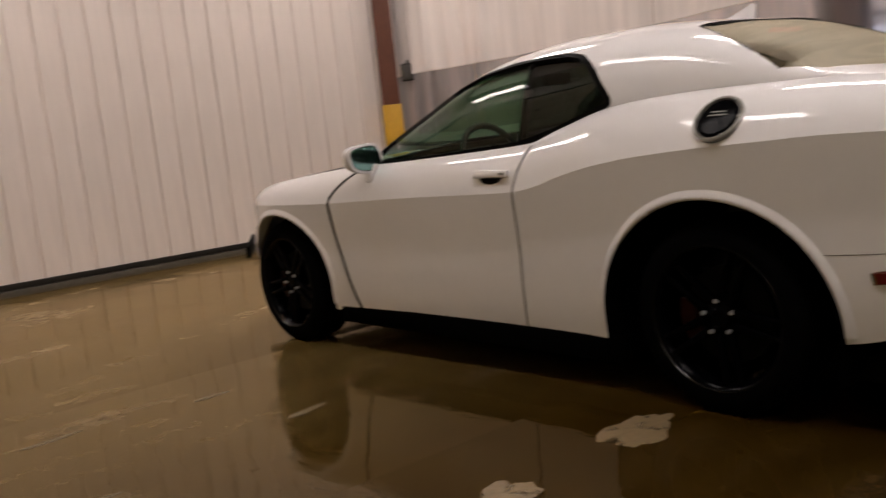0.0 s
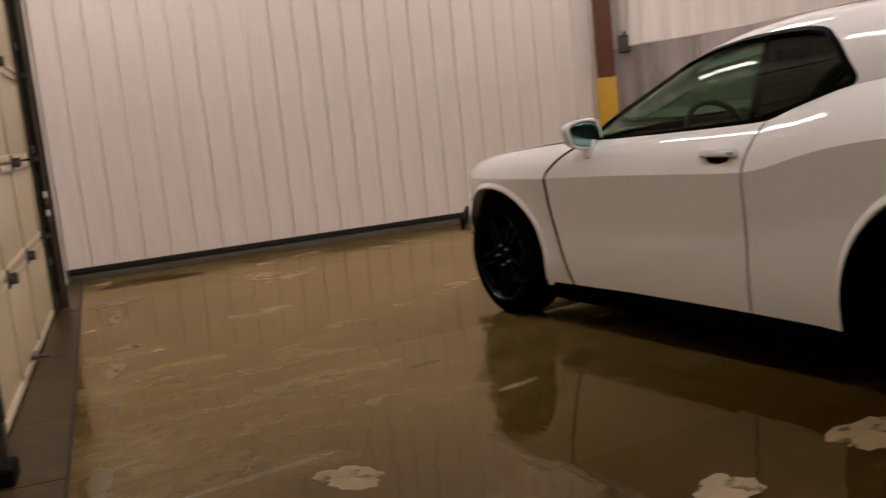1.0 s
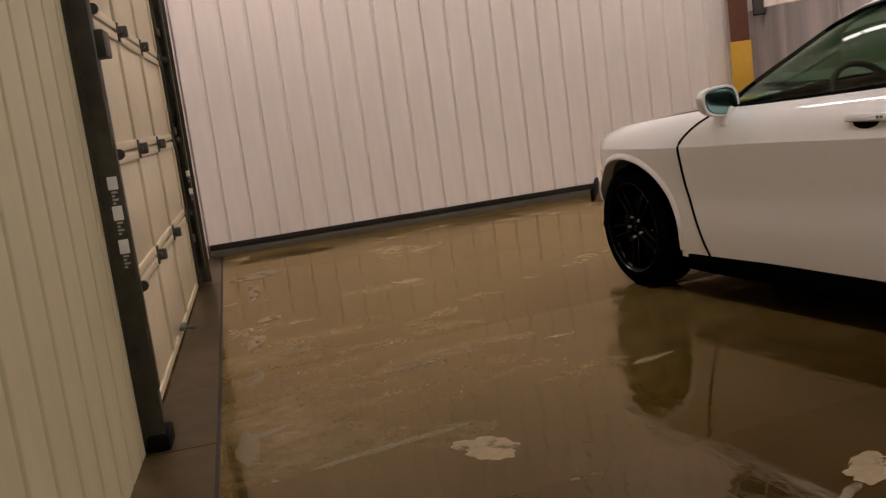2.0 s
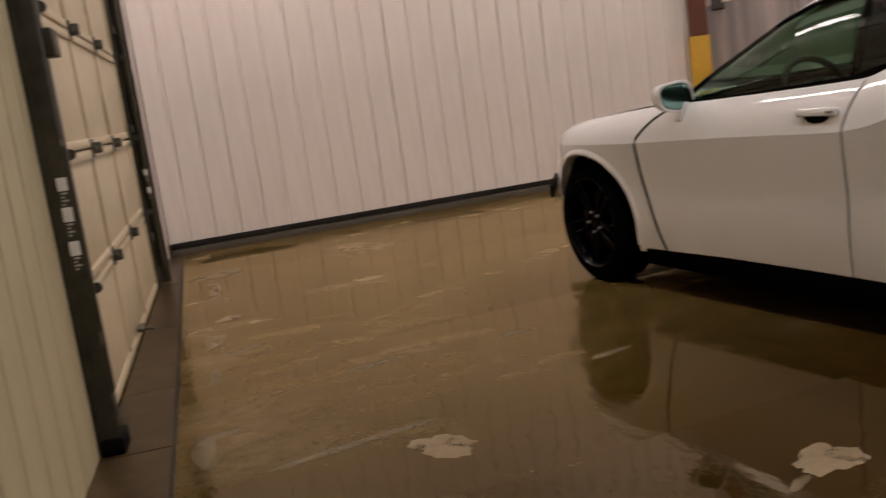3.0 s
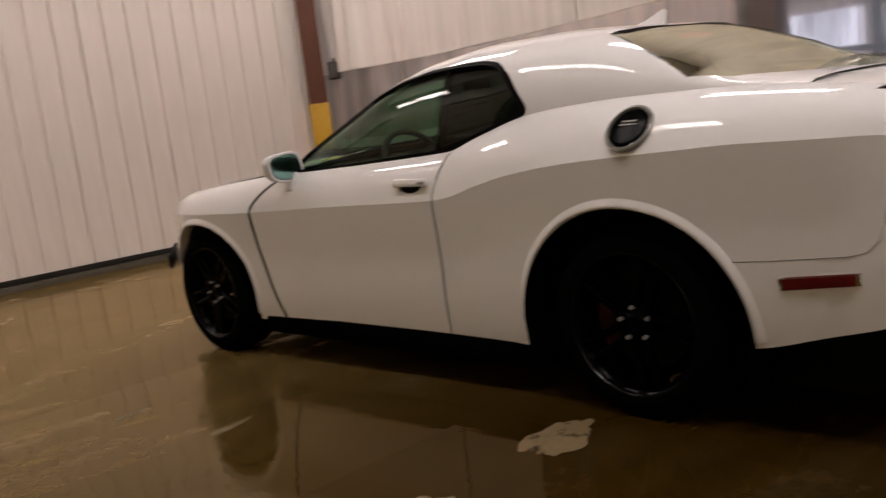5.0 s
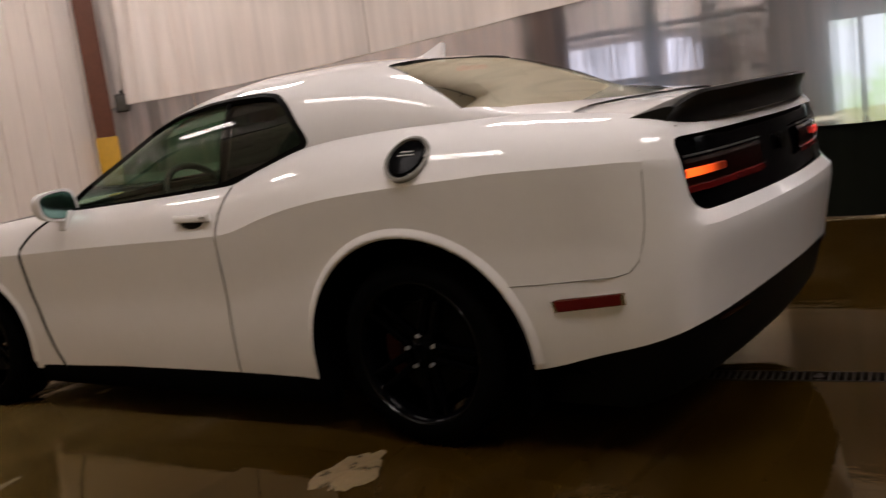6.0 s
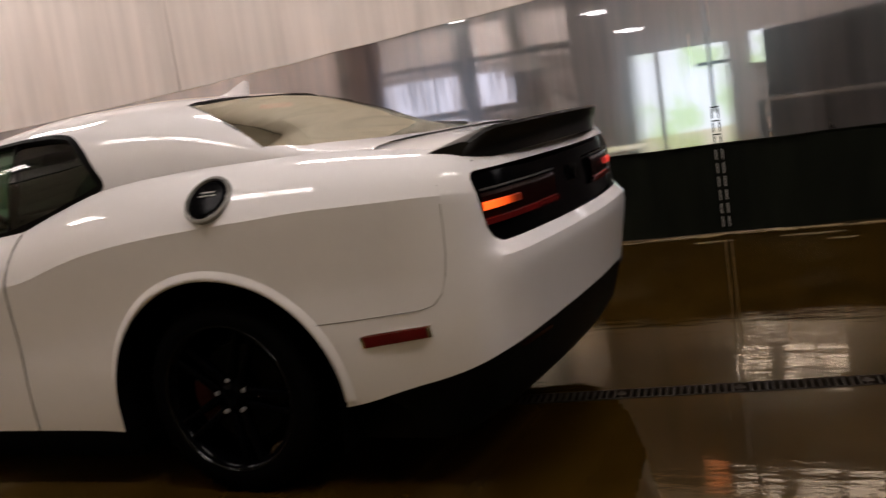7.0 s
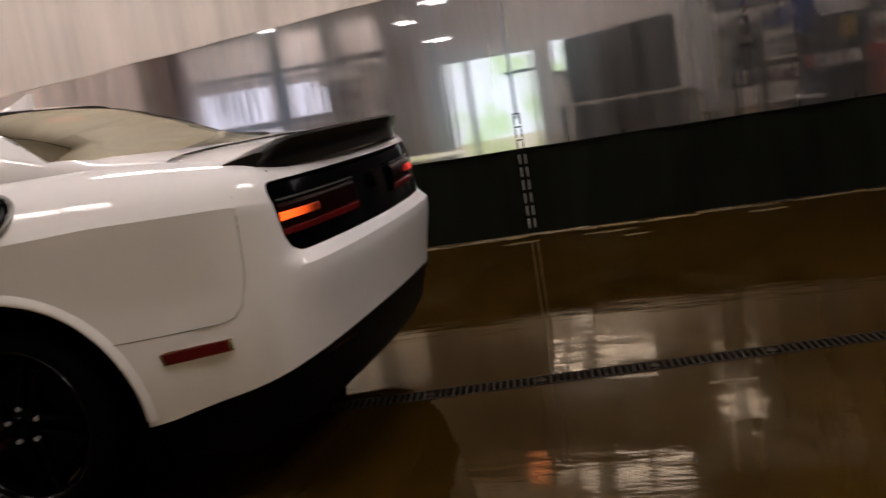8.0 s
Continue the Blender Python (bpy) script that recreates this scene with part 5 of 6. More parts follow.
WINDOW = [(-2.06, 0.952), (-1.76, 0.965), (-1.35, 0.992), (-0.97, 1.016), (-0.76, 1.066), (-0.50, 1.15), (-0.535, 1.205), (-0.60, 1.29), (-0.68, 1.347), (-0.78, 1.365), (-0.95, 1.368), (-1.14, 1.36), (-1.33, 1.335), (-1.55, 1.28), (-1.74, 1.205), (-1.89, 1.125), (-2.0, 1.03)]
BACKLIGHT = [(-0.245, 0.0), (-0.25, 0.3), (-0.265, 0.50), (-0.12, 0.575), (0.04, 0.645), (0.19, 0.715), (0.34, 0.675), (0.46, 0.53), (0.55, 0.36), (0.60, 0.2), (0.615, 0.0)]
WINDSHIELD = [(-1.42, 0.0), (-1.40, 0.35), (-1.37, 0.56), (-1.55, 0.64), (-1.75, 0.70), (-1.96, 0.76), (-2.08, 0.6), (-2.15, 0.35), (-2.17, 0.0)]


def belt_half(x):
    s = s_of_x(x)
    return skin(s, SHOULDER(x), 1).y


def shell(x, th, side, inner=0.0):
    """The cabin's shell: th from 0 at the belt to pi/2 at the middle of the roof."""
    zs = SHOULDER(x) - 0.004
    h = max(CROWN(x) - zs, 0.004)
    yb = belt_half(x) - 0.004
    n, m = 4.2, 2.35
    cy, sz = math.cos(th), math.sin(th)
    p = Vector((x, side * yb * max(cy, 0) ** (2 / n), zs + h * max(sz, 0) ** (2 / m)))
    if inner:
        p.z -= inner * sz
        p.y -= side * inner * cy
    return p


def in_poly(px_, py_, poly):
    c = False
    j = len(poly) - 1
    for i in range(len(poly)):
        (xi, yi), (xj, yj) = poly[i], poly[j]
        if (yi > py_) != (yj > py_) and px_ < (xj - xi) * (py_ - yi) / (yj - yi) + xi:
            c = not c
        j = i
    return c


def closed_half(poly):
    """A half outline with its mirror image."""
    return poly + [(x, -y) for x, y in reversed(poly)]


BACK_FULL, SHIELD_FULL = closed_half(BACKLIGHT), closed_half(WINDSHIELD)


def kind_at(p):
    if abs(p.y) > 0.30 and in_poly(p.x, p.z, WINDOW) and (p.x < -0.3):
        if not in_poly(p.x, p.y, SHIELD_FULL):
            return "side"
    if in_poly(p.x, p.y, SHIELD_FULL):
        return "shield"
    if in_poly(p.x, p.y, BACK_FULL):
        return "back"
    return "roof"


EDGE_HEIGHT = {}


def glass_height(p):
    """The height of the rear glass, which is flatter across than the roof behind its edge."""
    edge = float(np.interp(p.x, [-0.26, -0.12, 0.04, 0.19], [0.50, 0.575, 0.645, 0.715]))
    if abs(p.y) >= edge:
        return p.z
    if p.x not in EDGE_HEIGHT:
        EDGE_HEIGHT[p.x] = shell_at_xy(p.x, edge).z
    ze = EDGE_HEIGHT[p.x]
    return ze + (CROWN(p.x) - ze) * (1 - (abs(p.y) / edge) ** 2.2) - 0.003


def build_cabin_shell():
    """Roof and pillars, and the panes that fill the openings between them."""
    xs = np.arange(-2.24, 0.642, 0.0125)
    nt = 96
    ths = [math.pi / 2 * (k / nt) for k in range(nt + 1)]
    rows = [(-1, t) for t in ths] + [(1, t) for t in reversed(ths[:-1])]
    grid = [[shell(x, t, s) for s, t in rows] for x in xs]
    inner = [[shell(x, t, s, 0.012) for s, t in rows] for x in xs]
    flush = [[shell(x, t, s, 0.003) for s, t in rows] for x in xs]
    groups = {"roof": [], "side_l": [], "side_r": [], "quarter_l": [], "quarter_r": [], "shield": [], "back": []}
    for i in range(len(xs) - 1):
        for k in range(len(rows) - 1):
            c = (grid[i][k] + grid[i + 1][k + 1]) / 2
            kd = kind_at(c)
            if kd == "side":
                kd = ("side" if c.x < -0.99 else "quarter") + ("_l" if c.y < 0 else "_r")
            groups[kd].append((i, k))
    out = {}
    for key, cells in groups.items():
        idx, verts, faces = {}, [], []
        src = grid if key == "roof" else flush if key in ("back", "shield") else inner
        want = set(cells)
        if key != "roof":
            # the panes reach a little under the trim
            want |= {(i + a, k + b) for i, k in cells for a in (-1, 0, 1) for b in (-1, 0, 1) if 0 <= i + a < len(xs) - 1 and 0 <= k + b < len(rows) - 1}
        for i, k in sorted(want):
            f = []
            for c in ((i, k), (i, k + 1), (i + 1, k + 1), (i + 1, k)):
                if c not in idx:
                    idx[c] = len(verts)
                    v = src[c[0]][c[1]].copy()
                    if key == "back":
                        v.z = glass_height(v)
                    verts.append(v)
                f.append(idx[c])
            faces.append(f)
        out[key] = (verts, faces)
    return out


def smooth_loop(poly, n=5, r=0.035):
    """A closed outline with its corners rounded and its edges straight."""
    out = []
    m = len(poly)
    for i in range(m):
        p0, p1, p2 = (Vector(poly[(i + d) % m]) for d in (-1, 0, 1))
        a, b = p0 - p1, p2 - p1
        a, b = a.normalized() * min(r, a.length * 0.45), b.normalized() * min(r, b.length * 0.45)
        for k in range(n + 1):
            t = k / n
            q = p1 + a * (1 - t) ** 2 + b * t**2
            out.append((q.x, q.y))
    return out


def shell_at_xz(x, z, side):
    """The shell where it has a given height."""
    lo, hi = 0.0, math.pi / 2
    for _ in range(30):
        mid = (lo + hi) / 2
        if shell(x, mid, side).z < z:
            lo = mid
        else:
            hi = mid
    return shell(x, lo, side)


def shell_at_xy(x, y):
    side = -1 if y < 0 else 1
    lo, hi = 0.0, math.pi / 2
    for _ in range(30):
        mid = (lo + hi) / 2
        if abs(shell(x, mid, side).y) > abs(y):
            lo = mid
        else:
            hi = mid
    return shell(x, hi, side)


def trim_band(points, normals, width, proud, material, name):
    """A flat band with thickness along a closed line."""
    m = len(points)
    verts, faces = [], []
    for i in range(m):
        p, nrm = points[i], normals[i]
        d = (points[(i + 1) % m] - points[i - 1]).normalized()
        across = nrm.cross(d).normalized()
        verts += [p - across * width / 2 - nrm * 0.012, p - across * width / 2 + nrm * proud, p + across * width / 2 + nrm * proud, p + across * width / 2 - nrm * 0.012]
    for i in range(m):
        a, b = 4 * i, 4 * ((i + 1) % m)
        for k in range(3):
            faces.append((a + k, a + k + 1, b + k + 1, b + k))
    return mesh_of(name, verts, faces, material, sharp=40)


def shell_normal(p, side):
    q, r = shell_at_xz(p.x + 0.01, p.z, side), shell_at_xz(p.x, p.z - 0.01, side)
    n = (q - p).cross(r - p)
    if n.length < 1e-9:
        return Vector((0.0, side * 0.9, 0.38)).normalized()
    n.normalize()
    return n if n.y * side + n.z > 0 else -n


def build_wheel(x, y, side, turn=0.0):
    """A wheel with tyre, split-spoke rim, disc, caliper and nuts, its outer face towards side * y."""
    w = new("wheel")
    o = side
    prof = [(-0.125, 0.262), (-0.128, 0.29), (-0.122, 0.325), (-0.10, 0.347), (-0.05, 0.354), (0.05, 0.354), (0.10, 0.347), (0.122, 0.325), (0.128, 0.29), (0.125, 0.262)]
    v, f = lathe([(a * o, r) for a, r in prof], (0, 0, 0), 64)
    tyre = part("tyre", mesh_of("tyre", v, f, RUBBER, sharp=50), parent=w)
    # tread grooves
    v, f = [], []
    for i in range(72):
        a = 2 * math.pi * i / 72
        for y0, y1, sk in ((-0.1, -0.015, 0.03), (0.015, 0.1, -0.03)):
            j = len(v)
            for yy, aa in ((y0, a), (y1, a + sk), (y1, a + sk + 0.035), (y0, a + 0.035)):
                v.append((0.3575 * math.cos(aa), yy, 0.3575 * math.sin(aa)))
            for yy, aa in ((y0, a), (y1, a + sk), (y1, a + sk + 0.035), (y0, a + 0.035)):
                v.append((0.350 * math.cos(aa), yy, 0.350 * math.sin(aa)))
            f += [(j, j + 1, j + 2, j + 3), (j, j + 4, j + 5, j + 1), (j + 1, j + 5, j + 6, j + 2), (j + 2, j + 6, j + 7, j + 3), (j + 3, j + 7, j + 4, j)]
    part("tread", mesh_of("tread", v, f, RUBBER, smooth=False), parent=tyre)
    prof = [(-0.10, 0.262), (-0.10, 0.24), (0.0, 0.235), (0.085, 0.242), (0.115, 0.252), (0.124, 0.266), (0.118, 0.272)]
    v, f = lathe([(a * o, r) for a, r in prof], (0, 0, 0), 64)
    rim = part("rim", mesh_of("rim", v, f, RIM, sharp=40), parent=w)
    v, f = lathe([(0.122 * o, 0.262), (0.1265 * o, 0.265), (0.127 * o, 0.268), (0.122 * o, 0.271)], (0, 0, 0), 72, closed=True)
    part("rim_edge", mesh_of("rim_edge", v, f, RIM_EDGE, sharp=40), parent=rim)
    for i in range(10):
        a = 2 * math.pi * (i // 2) / 5 + (0.13 if i % 2 else -0.13) + turn
        bm = bmesh.new()
        box(bm, (0.06, -0.016, -0.011), (0.248, 0.016, 0.011), 0.005)
        for vert in bm.verts:
            t = (vert.co.x - 0.06) / 0.19
            vert.co.y += (0.085 - 0.02 * math.sin(t * 3.0)) * o + 0.015 * t * o
            vert.co.z *= 1.5 - 0.6 * t
            vert.co.z += (-0.5 if i % 2 else 0.5) * 0.03 * (1 - t)
        bmesh.ops.transform(bm, matrix=Matrix.Rotation(a, 4, "Y"), verts=bm.verts)
        part("spoke", bm, RIM, rim)
    v, f = lathe([(0.06 * o, 0.0), (0.10 * o, 0.001), (0.104 * o, 0.03), (0.098 * o, 0.036), (0.085 * o, 0.075), (0.06 * o, 0.085)], (0, 0, 0), 32)
    part("hub", mesh_of("hub", v, f, RIM, sharp=40), parent=rim)
    for i in range(5):
        a = 2 * math.pi * i / 5 + turn + 0.3
        p = Vector((0.062 * math.cos(a), 0, 0.062 * math.sin(a)))
        part("wheel_nut", cyl(bmesh.new(), p + Vector((0, 0.085 * o, 0)), p + Vector((0, 0.108 * o, 0)), 0.0085, 6, 0.0075), NUT, rim, "chrome wheel nut")
    v, f = lathe([(0.0, 0.08), (0.03 * o, 0.08), (0.03 * o, 0.18), (0.0, 0.18)], (0, 0, 0), 48, closed=True)
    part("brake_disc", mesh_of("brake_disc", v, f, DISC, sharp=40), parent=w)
    bm = bmesh.new()
    for i in range(5):
        a = math.pi - 0.5 + i * 0.16
        box(bm, (0.13, -0.02, -0.022), (0.20, 0.05, 0.022), 0.006, Matrix.Rotation(a, 4, "Y") @ Matrix.Scale(o, 4, (0, 1, 0)))
    part("brake_caliper", bm, CALIPER, w, "red brake caliper")
    w.matrix_basis = pose(x, y, 0.354)
    return w


def arch_lip(cx, cz, a, b, side, z_end):
    """The turned-out lip along a wheel arch."""
    verts, faces = [], []
    pts = []
    zf, zr = z_end
    for z in np.linspace(zf, cz, 7)[:-1]:
        pts.append((cx - (a - 0.10 * (cz - z)), z, Vector((-1, 0, 0))))
    for i in range(41):
        t = math.pi - math.pi * i / 40
        nn = Vector((math.cos(t) / a, 0, math.sin(t) / b)).normalized()
        pts.append((cx + a * math.cos(t), cz + b * math.sin(t), nn))
    for z in np.linspace(cz, zr, 7)[1:]:
        pts.append((cx + (a - 0.10 * (cz - z)), z, Vector((1, 0, 0))))
    # the section: from the skin out to a rounded flange and back into the well
    sec = [(0.040, -0.002), (0.026, 0.003), (0.014, 0.010), (0.004, 0.012), (-0.002, 0.009), (-0.003, -0.004), (0.0, -0.06)]
    for x, z, nn in pts:
        for out, proud in sec:
            xx, zz = x + nn.x * out, z + nn.z * out
            base = skin(s_of_x(xx), max(zz, BOTTOM(xx)), side)
            verts.append((xx, base.y + side * proud, zz))
    k = len(sec)
    for i in range(len(pts) - 1):
        for j in range(k - 1):
            p = i * k + j
            f = (p, p + 1, p + k + 1, p + k)
            faces.append(f if side > 0 else f[::-1])
    return mesh_of("arch_lip", verts, faces, WHITE_PAINT, sharp=60)


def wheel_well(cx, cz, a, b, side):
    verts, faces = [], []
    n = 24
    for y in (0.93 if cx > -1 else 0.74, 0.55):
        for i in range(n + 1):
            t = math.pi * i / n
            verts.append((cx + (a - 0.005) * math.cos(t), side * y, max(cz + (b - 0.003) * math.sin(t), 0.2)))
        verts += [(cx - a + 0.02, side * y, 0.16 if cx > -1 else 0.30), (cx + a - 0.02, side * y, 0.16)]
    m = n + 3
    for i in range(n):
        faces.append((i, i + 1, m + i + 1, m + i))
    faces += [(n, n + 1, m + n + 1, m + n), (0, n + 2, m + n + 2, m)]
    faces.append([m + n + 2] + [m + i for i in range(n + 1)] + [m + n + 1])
    return mesh_of("wheel_well", verts, faces, SHADED_BLACK, smooth=False)


def build_car():
    car = thing("car", "white two-door muscle coupe parked on the wet floor, rear lamp lit", "car", (0, 0.96, 0))
    for side in (-1, 1):
        for name, me in build_skin(side).items():
            part(name, me, parent=car)
    for name, me in build_tops().items():
        part(name, me, parent=car)
    shell_parts = build_cabin_shell()
    part("roof", mesh_of("roof", *shell_parts["roof"], WHITE_PAINT, sharp=45), parent=car)
    for key, name, material in (("side_l", "side_window", SIDE_GLASS), ("side_r", "side_window", SIDE_GLASS), ("quarter_l", "quarter_window", QUARTER_GLASS), ("quarter_r", "quarter_window", QUARTER_GLASS), ("shield", "windscreen", SIDE_GLASS), ("back", "rear_window", REAR_GLASS)):
        ob = part(name, mesh_of(name, *shell_parts[key], material), parent=car, label="tinted glass")
        ob.visible_shadow = False
    for side in (-1, 1):
        loop = smooth_loop(WINDOW, 5)
        pts = [shell_at_xz(x, z, side) for x, z in loop]
        part("window_trim", trim_band(pts, [shell_normal(p, side) for p in pts], 0.024, 0.004, BLACK_TRIM, "window_trim"), parent=car, label="black window surround")
        # the post between door glass and quarter glass
        bm = bmesh.new()
        a, b = shell_at_xz(-0.99, 1.02, side), shell_at_xz(-1.0, 1.35, side)
        cyl(bm, a - Vector((0, side * 0.02, 0)), b - Vector((0, side * 0.02, 0)), 0.018, 8)
        part("window_post", bm, BLACK_TRIM, car)
    for loop, name in ((BACK_FULL, "rear_window_trim"), (SHIELD_FULL, "windscreen_trim")):
        pts = [shell_at_xy(x, y) for x, y in smooth_loop(loop, 4, 0.02)]
        ns = []
        for p in pts:
            q, r = shell_at_xy(p.x + 0.02, p.y), shell_at_xy(p.x, p.y * 0.96)
            nn = (q - p).cross(r - p)
            nn = nn if nn.z > 0 else -nn
            ns.append(nn.normalized() if nn.length > 1e-9 else Vector((0, 0, 1)))
        if name == "rear_window_trim":
            for p in pts:
                p.z = max(glass_height(p), HOOD(p.x) - 0.004 if p.x > 0.3 else 0.0)
        part(name, trim_band(pts, ns, 0.009, 0.0015, TRIM_GREY, name), parent=car)
    for side in (-1, 1):
        for (cx, cz, a, b), ends in zip(ARCHES, ((0.43, 0.205), (0.255, 0.335))):
            part("arch_lip", arch_lip(cx, cz, a, b, side, ends), parent=car)
            part("wheel_well", wheel_well(cx, cz, a, b, side), parent=car)
        for x, turn in ((-2.946, 0.4), (0.0, 0.1)):
            w = build_wheel(x, side * 0.79, side, turn)
            w.location.z += floor_z(x)
            w.parent = car
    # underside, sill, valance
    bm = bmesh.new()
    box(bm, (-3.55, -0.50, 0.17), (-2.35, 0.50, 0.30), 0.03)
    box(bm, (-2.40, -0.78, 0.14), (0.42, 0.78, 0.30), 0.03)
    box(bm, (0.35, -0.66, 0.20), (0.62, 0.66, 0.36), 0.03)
    part("underbody", bm, SHADED_BLACK, car)
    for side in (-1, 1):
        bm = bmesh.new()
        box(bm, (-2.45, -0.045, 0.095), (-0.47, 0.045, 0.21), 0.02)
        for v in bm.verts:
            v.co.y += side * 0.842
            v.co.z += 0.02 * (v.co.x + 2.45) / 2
        part("sill", bm, SHADED_BLACK, car, "black sill skirt")
    verts, faces = [], []
    idx = [i for i in range(len(CURVE)) if CURVE[i][0] > 0.62]
    for side in (-1, 1):
        base = len(verts)
        for i in idx:
            x = CURVE[i][0]
            e = skin(i, BOTTOM(x), side)
            deep = min(1, (x - 0.62) / 0.25)
            verts += [(e.x, e.y, e.z + 0.012), (e.x - 0.015 * deep, e.y * 0.985, e.z - 0.05 * deep), (e.x - 0.05 * deep, e.y * 0.97, e.z - 0.02 - 0.15 * deep), (e.x - 0.09 * deep, e.y * 0.94, e.z - 0.02 - 0.21 * deep), (e.x - 0.52 * deep, e.y * 0.86, e.z - 0.02 - 0.235 * deep)]
        for a in range(len(idx) - 1):
            for k in range(4):
                p = base + 5 * a + k
                faces.append((p, p + 1, p + 6, p + 5) if side > 0 else (p, p + 5, p + 6, p + 1))
    part("rear_valance", mesh_of("rear_valance", verts, faces, BLACK_TRIM, sharp=40), parent=car, label="black lower rear valance")
    for side in (-1, 1):
        y0, y1 = sorted((side * 0.50, side * 0.74))
        lamp_band(0.452, 0.470, y0, y1, 0.002, DARK_LENS, "reflector", car, "dark red rear reflector", 12, 0.004)
        bm = bmesh.new()
        cyl(bm, (0.70, side * 0.52, 0.335), (0.86, side * 0.52, 0.335), 0.03, 24)
        part("exhaust_tip", bm, BLACK_TRIM, car, "blackened exhaust tip")
    build_car_details(car)
    return car


def lamp_band(z0, z1, y0, y1, back, material, name, parent, label="", n=40, proud=0.0):
    """A strip across the rear that follows its curve, set back from the skin."""
    verts, faces = [], []
    ys = np.linspace(y0, y1, n)
    for y in ys:
        side = -1 if y < 0 else 1
        s = float(np.interp(-abs(y), -CURVE[len(CURVE) // 2:, 1], np.arange(len(CURVE) // 2, len(CURVE))))
        for z, d in ((z0, back + 0.004), (z0 + (z1 - z0) * 0.12, back - proud), (z1 - (z1 - z0) * 0.12, back - proud), (z1, back + 0.004)):
            p = skin(s, min(z, 1.06), side)
            i = min(int(s), len(OUT) - 1)
            verts.append((p.x - d * OUT[i][0], p.y - d * OUT[i][1] * side, z))
    for i in range(n - 1):
        for k in range(3):
            a = 4 * i + k
            faces.append((a, a + 4, a + 5, a + 1))
    me = mesh_of(name, verts, faces, material, sharp=30)
    return part(name, me, parent=parent, label=label)


def build_car_details(car):
    # tail panel: black recess with its lamps
    panel = lamp_band(TAIL_Z0 - 0.01, TAIL_Z1 + 0.01, -0.868, 0.868, 0.024, BLACK_GLOSS, "tail_panel", car, "black gloss tail panel", 80)
    for side in (-1, 1):
        a, b = (0.825, 0.26)
        y0, y1 = (-a, -b) if side < 0 else (b, a)
        lamp = lamp_band(0.872, 0.972, y0, y1, 0.018, DARK_LENS, "tail_lamp", panel, "dark red tail lamp", 30, 0.004)
        part("lamp_rim", lamp_band(0.979, 0.985, y0, y1, 0.014, DARK_STEEL, "lamp_rim_upper", None, "", 30).data.copy(), parent=lamp)
        bpy.data.objects.remove(bpy.data.objects["lamp_rim_upper"])
        if side < 0:
            y2, y3 = -0.83, -0.60
            part("lit_lamp", lamp_band(0.917, 0.943, y2, y3, 0.008, LAMP_ON, "lit", None, "", 14, 0.004).data.copy(), parent=lamp, label="lit orange indicator")
        else:
            part("lit_lamp", lamp_band(0.915, 0.945, 0.58, 0.72, 0.008, LAMP_RED, "lit", None, "", 14, 0.004).data.copy(), parent=lamp, label="lit red lamp")
        bpy.data.objects.remove(bpy.data.objects["lit"])
        part("lower_lens", lamp_band(0.868, 0.892, y0, y1, 0.010, RED_LENS, "low", None, "", 26, 0.003).data.copy(), parent=lamp)
        bpy.data.objects.remove(bpy.data.objects["low"])
    # round badge in the middle
    bm = bmesh.new()
    cyl(bm, (1.09, 0, 0.945), (1.105, 0, 0.945), 0.03, 24)
    part("badge", bm, RIM_EDGE, panel, "plain dark badge")
    # spoiler: a ducktail with a hollow rear face and wedge ends that run forward
    verts, faces, ys = [], [], np.linspace(-0.79, 0.79, 45)
    for y in ys:
        u = abs(y) / 0.79
        h = 0.100 - 0.034 * max(0.0, (u - 0.80) / 0.20) ** 2
        xb = 1.085 - 0.115 * u**2.6
        zb = 1.082 + 0.012 * (1 - u * u)
        x0 = xb - 0.20 - 0.09 * max(0.0, (u - 0.70) / 0.30)
        for fx, fz in ((0.0, 0.0), (0.30, 0.36), (0.66, 0.80), (0.90, 1.0), (0.97, 1.0), (1.0, 0.90), (0.93, 0.60), (0.90, 0.30), (0.92, 0.0)):
            verts.append((x0 + (xb + 0.03 - x0) * fx, y, zb + h * fz - 0.012))
    k = 9
    for i in range(len(ys) - 1):
        for j in range(k - 1):
            p = i * k + j
            faces.append((p, p + 1, p + k + 1, p + k))
    for base in (0, (len(ys) - 1) * k):
        # the end plates, each a wedge with a shallow dish
        faces.append(tuple(range(base, base + k)) if base == 0 else tuple(range(base, base + k))[::-1])
    sp = part("spoiler", mesh_of("spoiler", verts, faces, SPOILER_BLACK, sharp=30), parent=car, label="black rear spoiler")
    for side in (-1, 1):
        bm = bmesh.new()
        box(bm, (0.735, -0.004, 1.068), (1.0, 0.004, 1.078), 0.003, Matrix.Translation((0, side * 0.787, 0)))
        part("spoiler_lip", bm, BLACK_TRIM, sp)
    # aerial fin
    verts, faces = [], []
    secs = ((-0.48, 0.004, 0.0), (-0.43, 0.020, 0.018), (-0.38, 0.024, 0.045), (-0.345, 0.020, 0.066), (-0.328, 0.012, 0.060), (-0.323, 0.006, 0.0))
    for x, w, h in secs:
        z = CROWN(x) - 0.004
        verts += [(x, -w, z), (x + h * 0.25, -w * 0.3, z + h), (x + h * 0.25, w * 0.3, z + h), (x, w, z)]
    for i in range(len(secs) - 1):
        for j in range(3):
            p = 4 * i + j
            faces.append((p, p + 1, p + 5, p + 4))
    part("aerial_fin", mesh_of("aerial_fin", verts, faces, WHITE_PAINT, sharp=60), parent=car)
    # third brake lamp behind the glass
    part("high_brake_lamp", box_bm((-0.20, -0.11, 1.365), (-0.17, 0.11, 1.385), 0.006), LAMP_RED, car, "lit red high brake lamp")
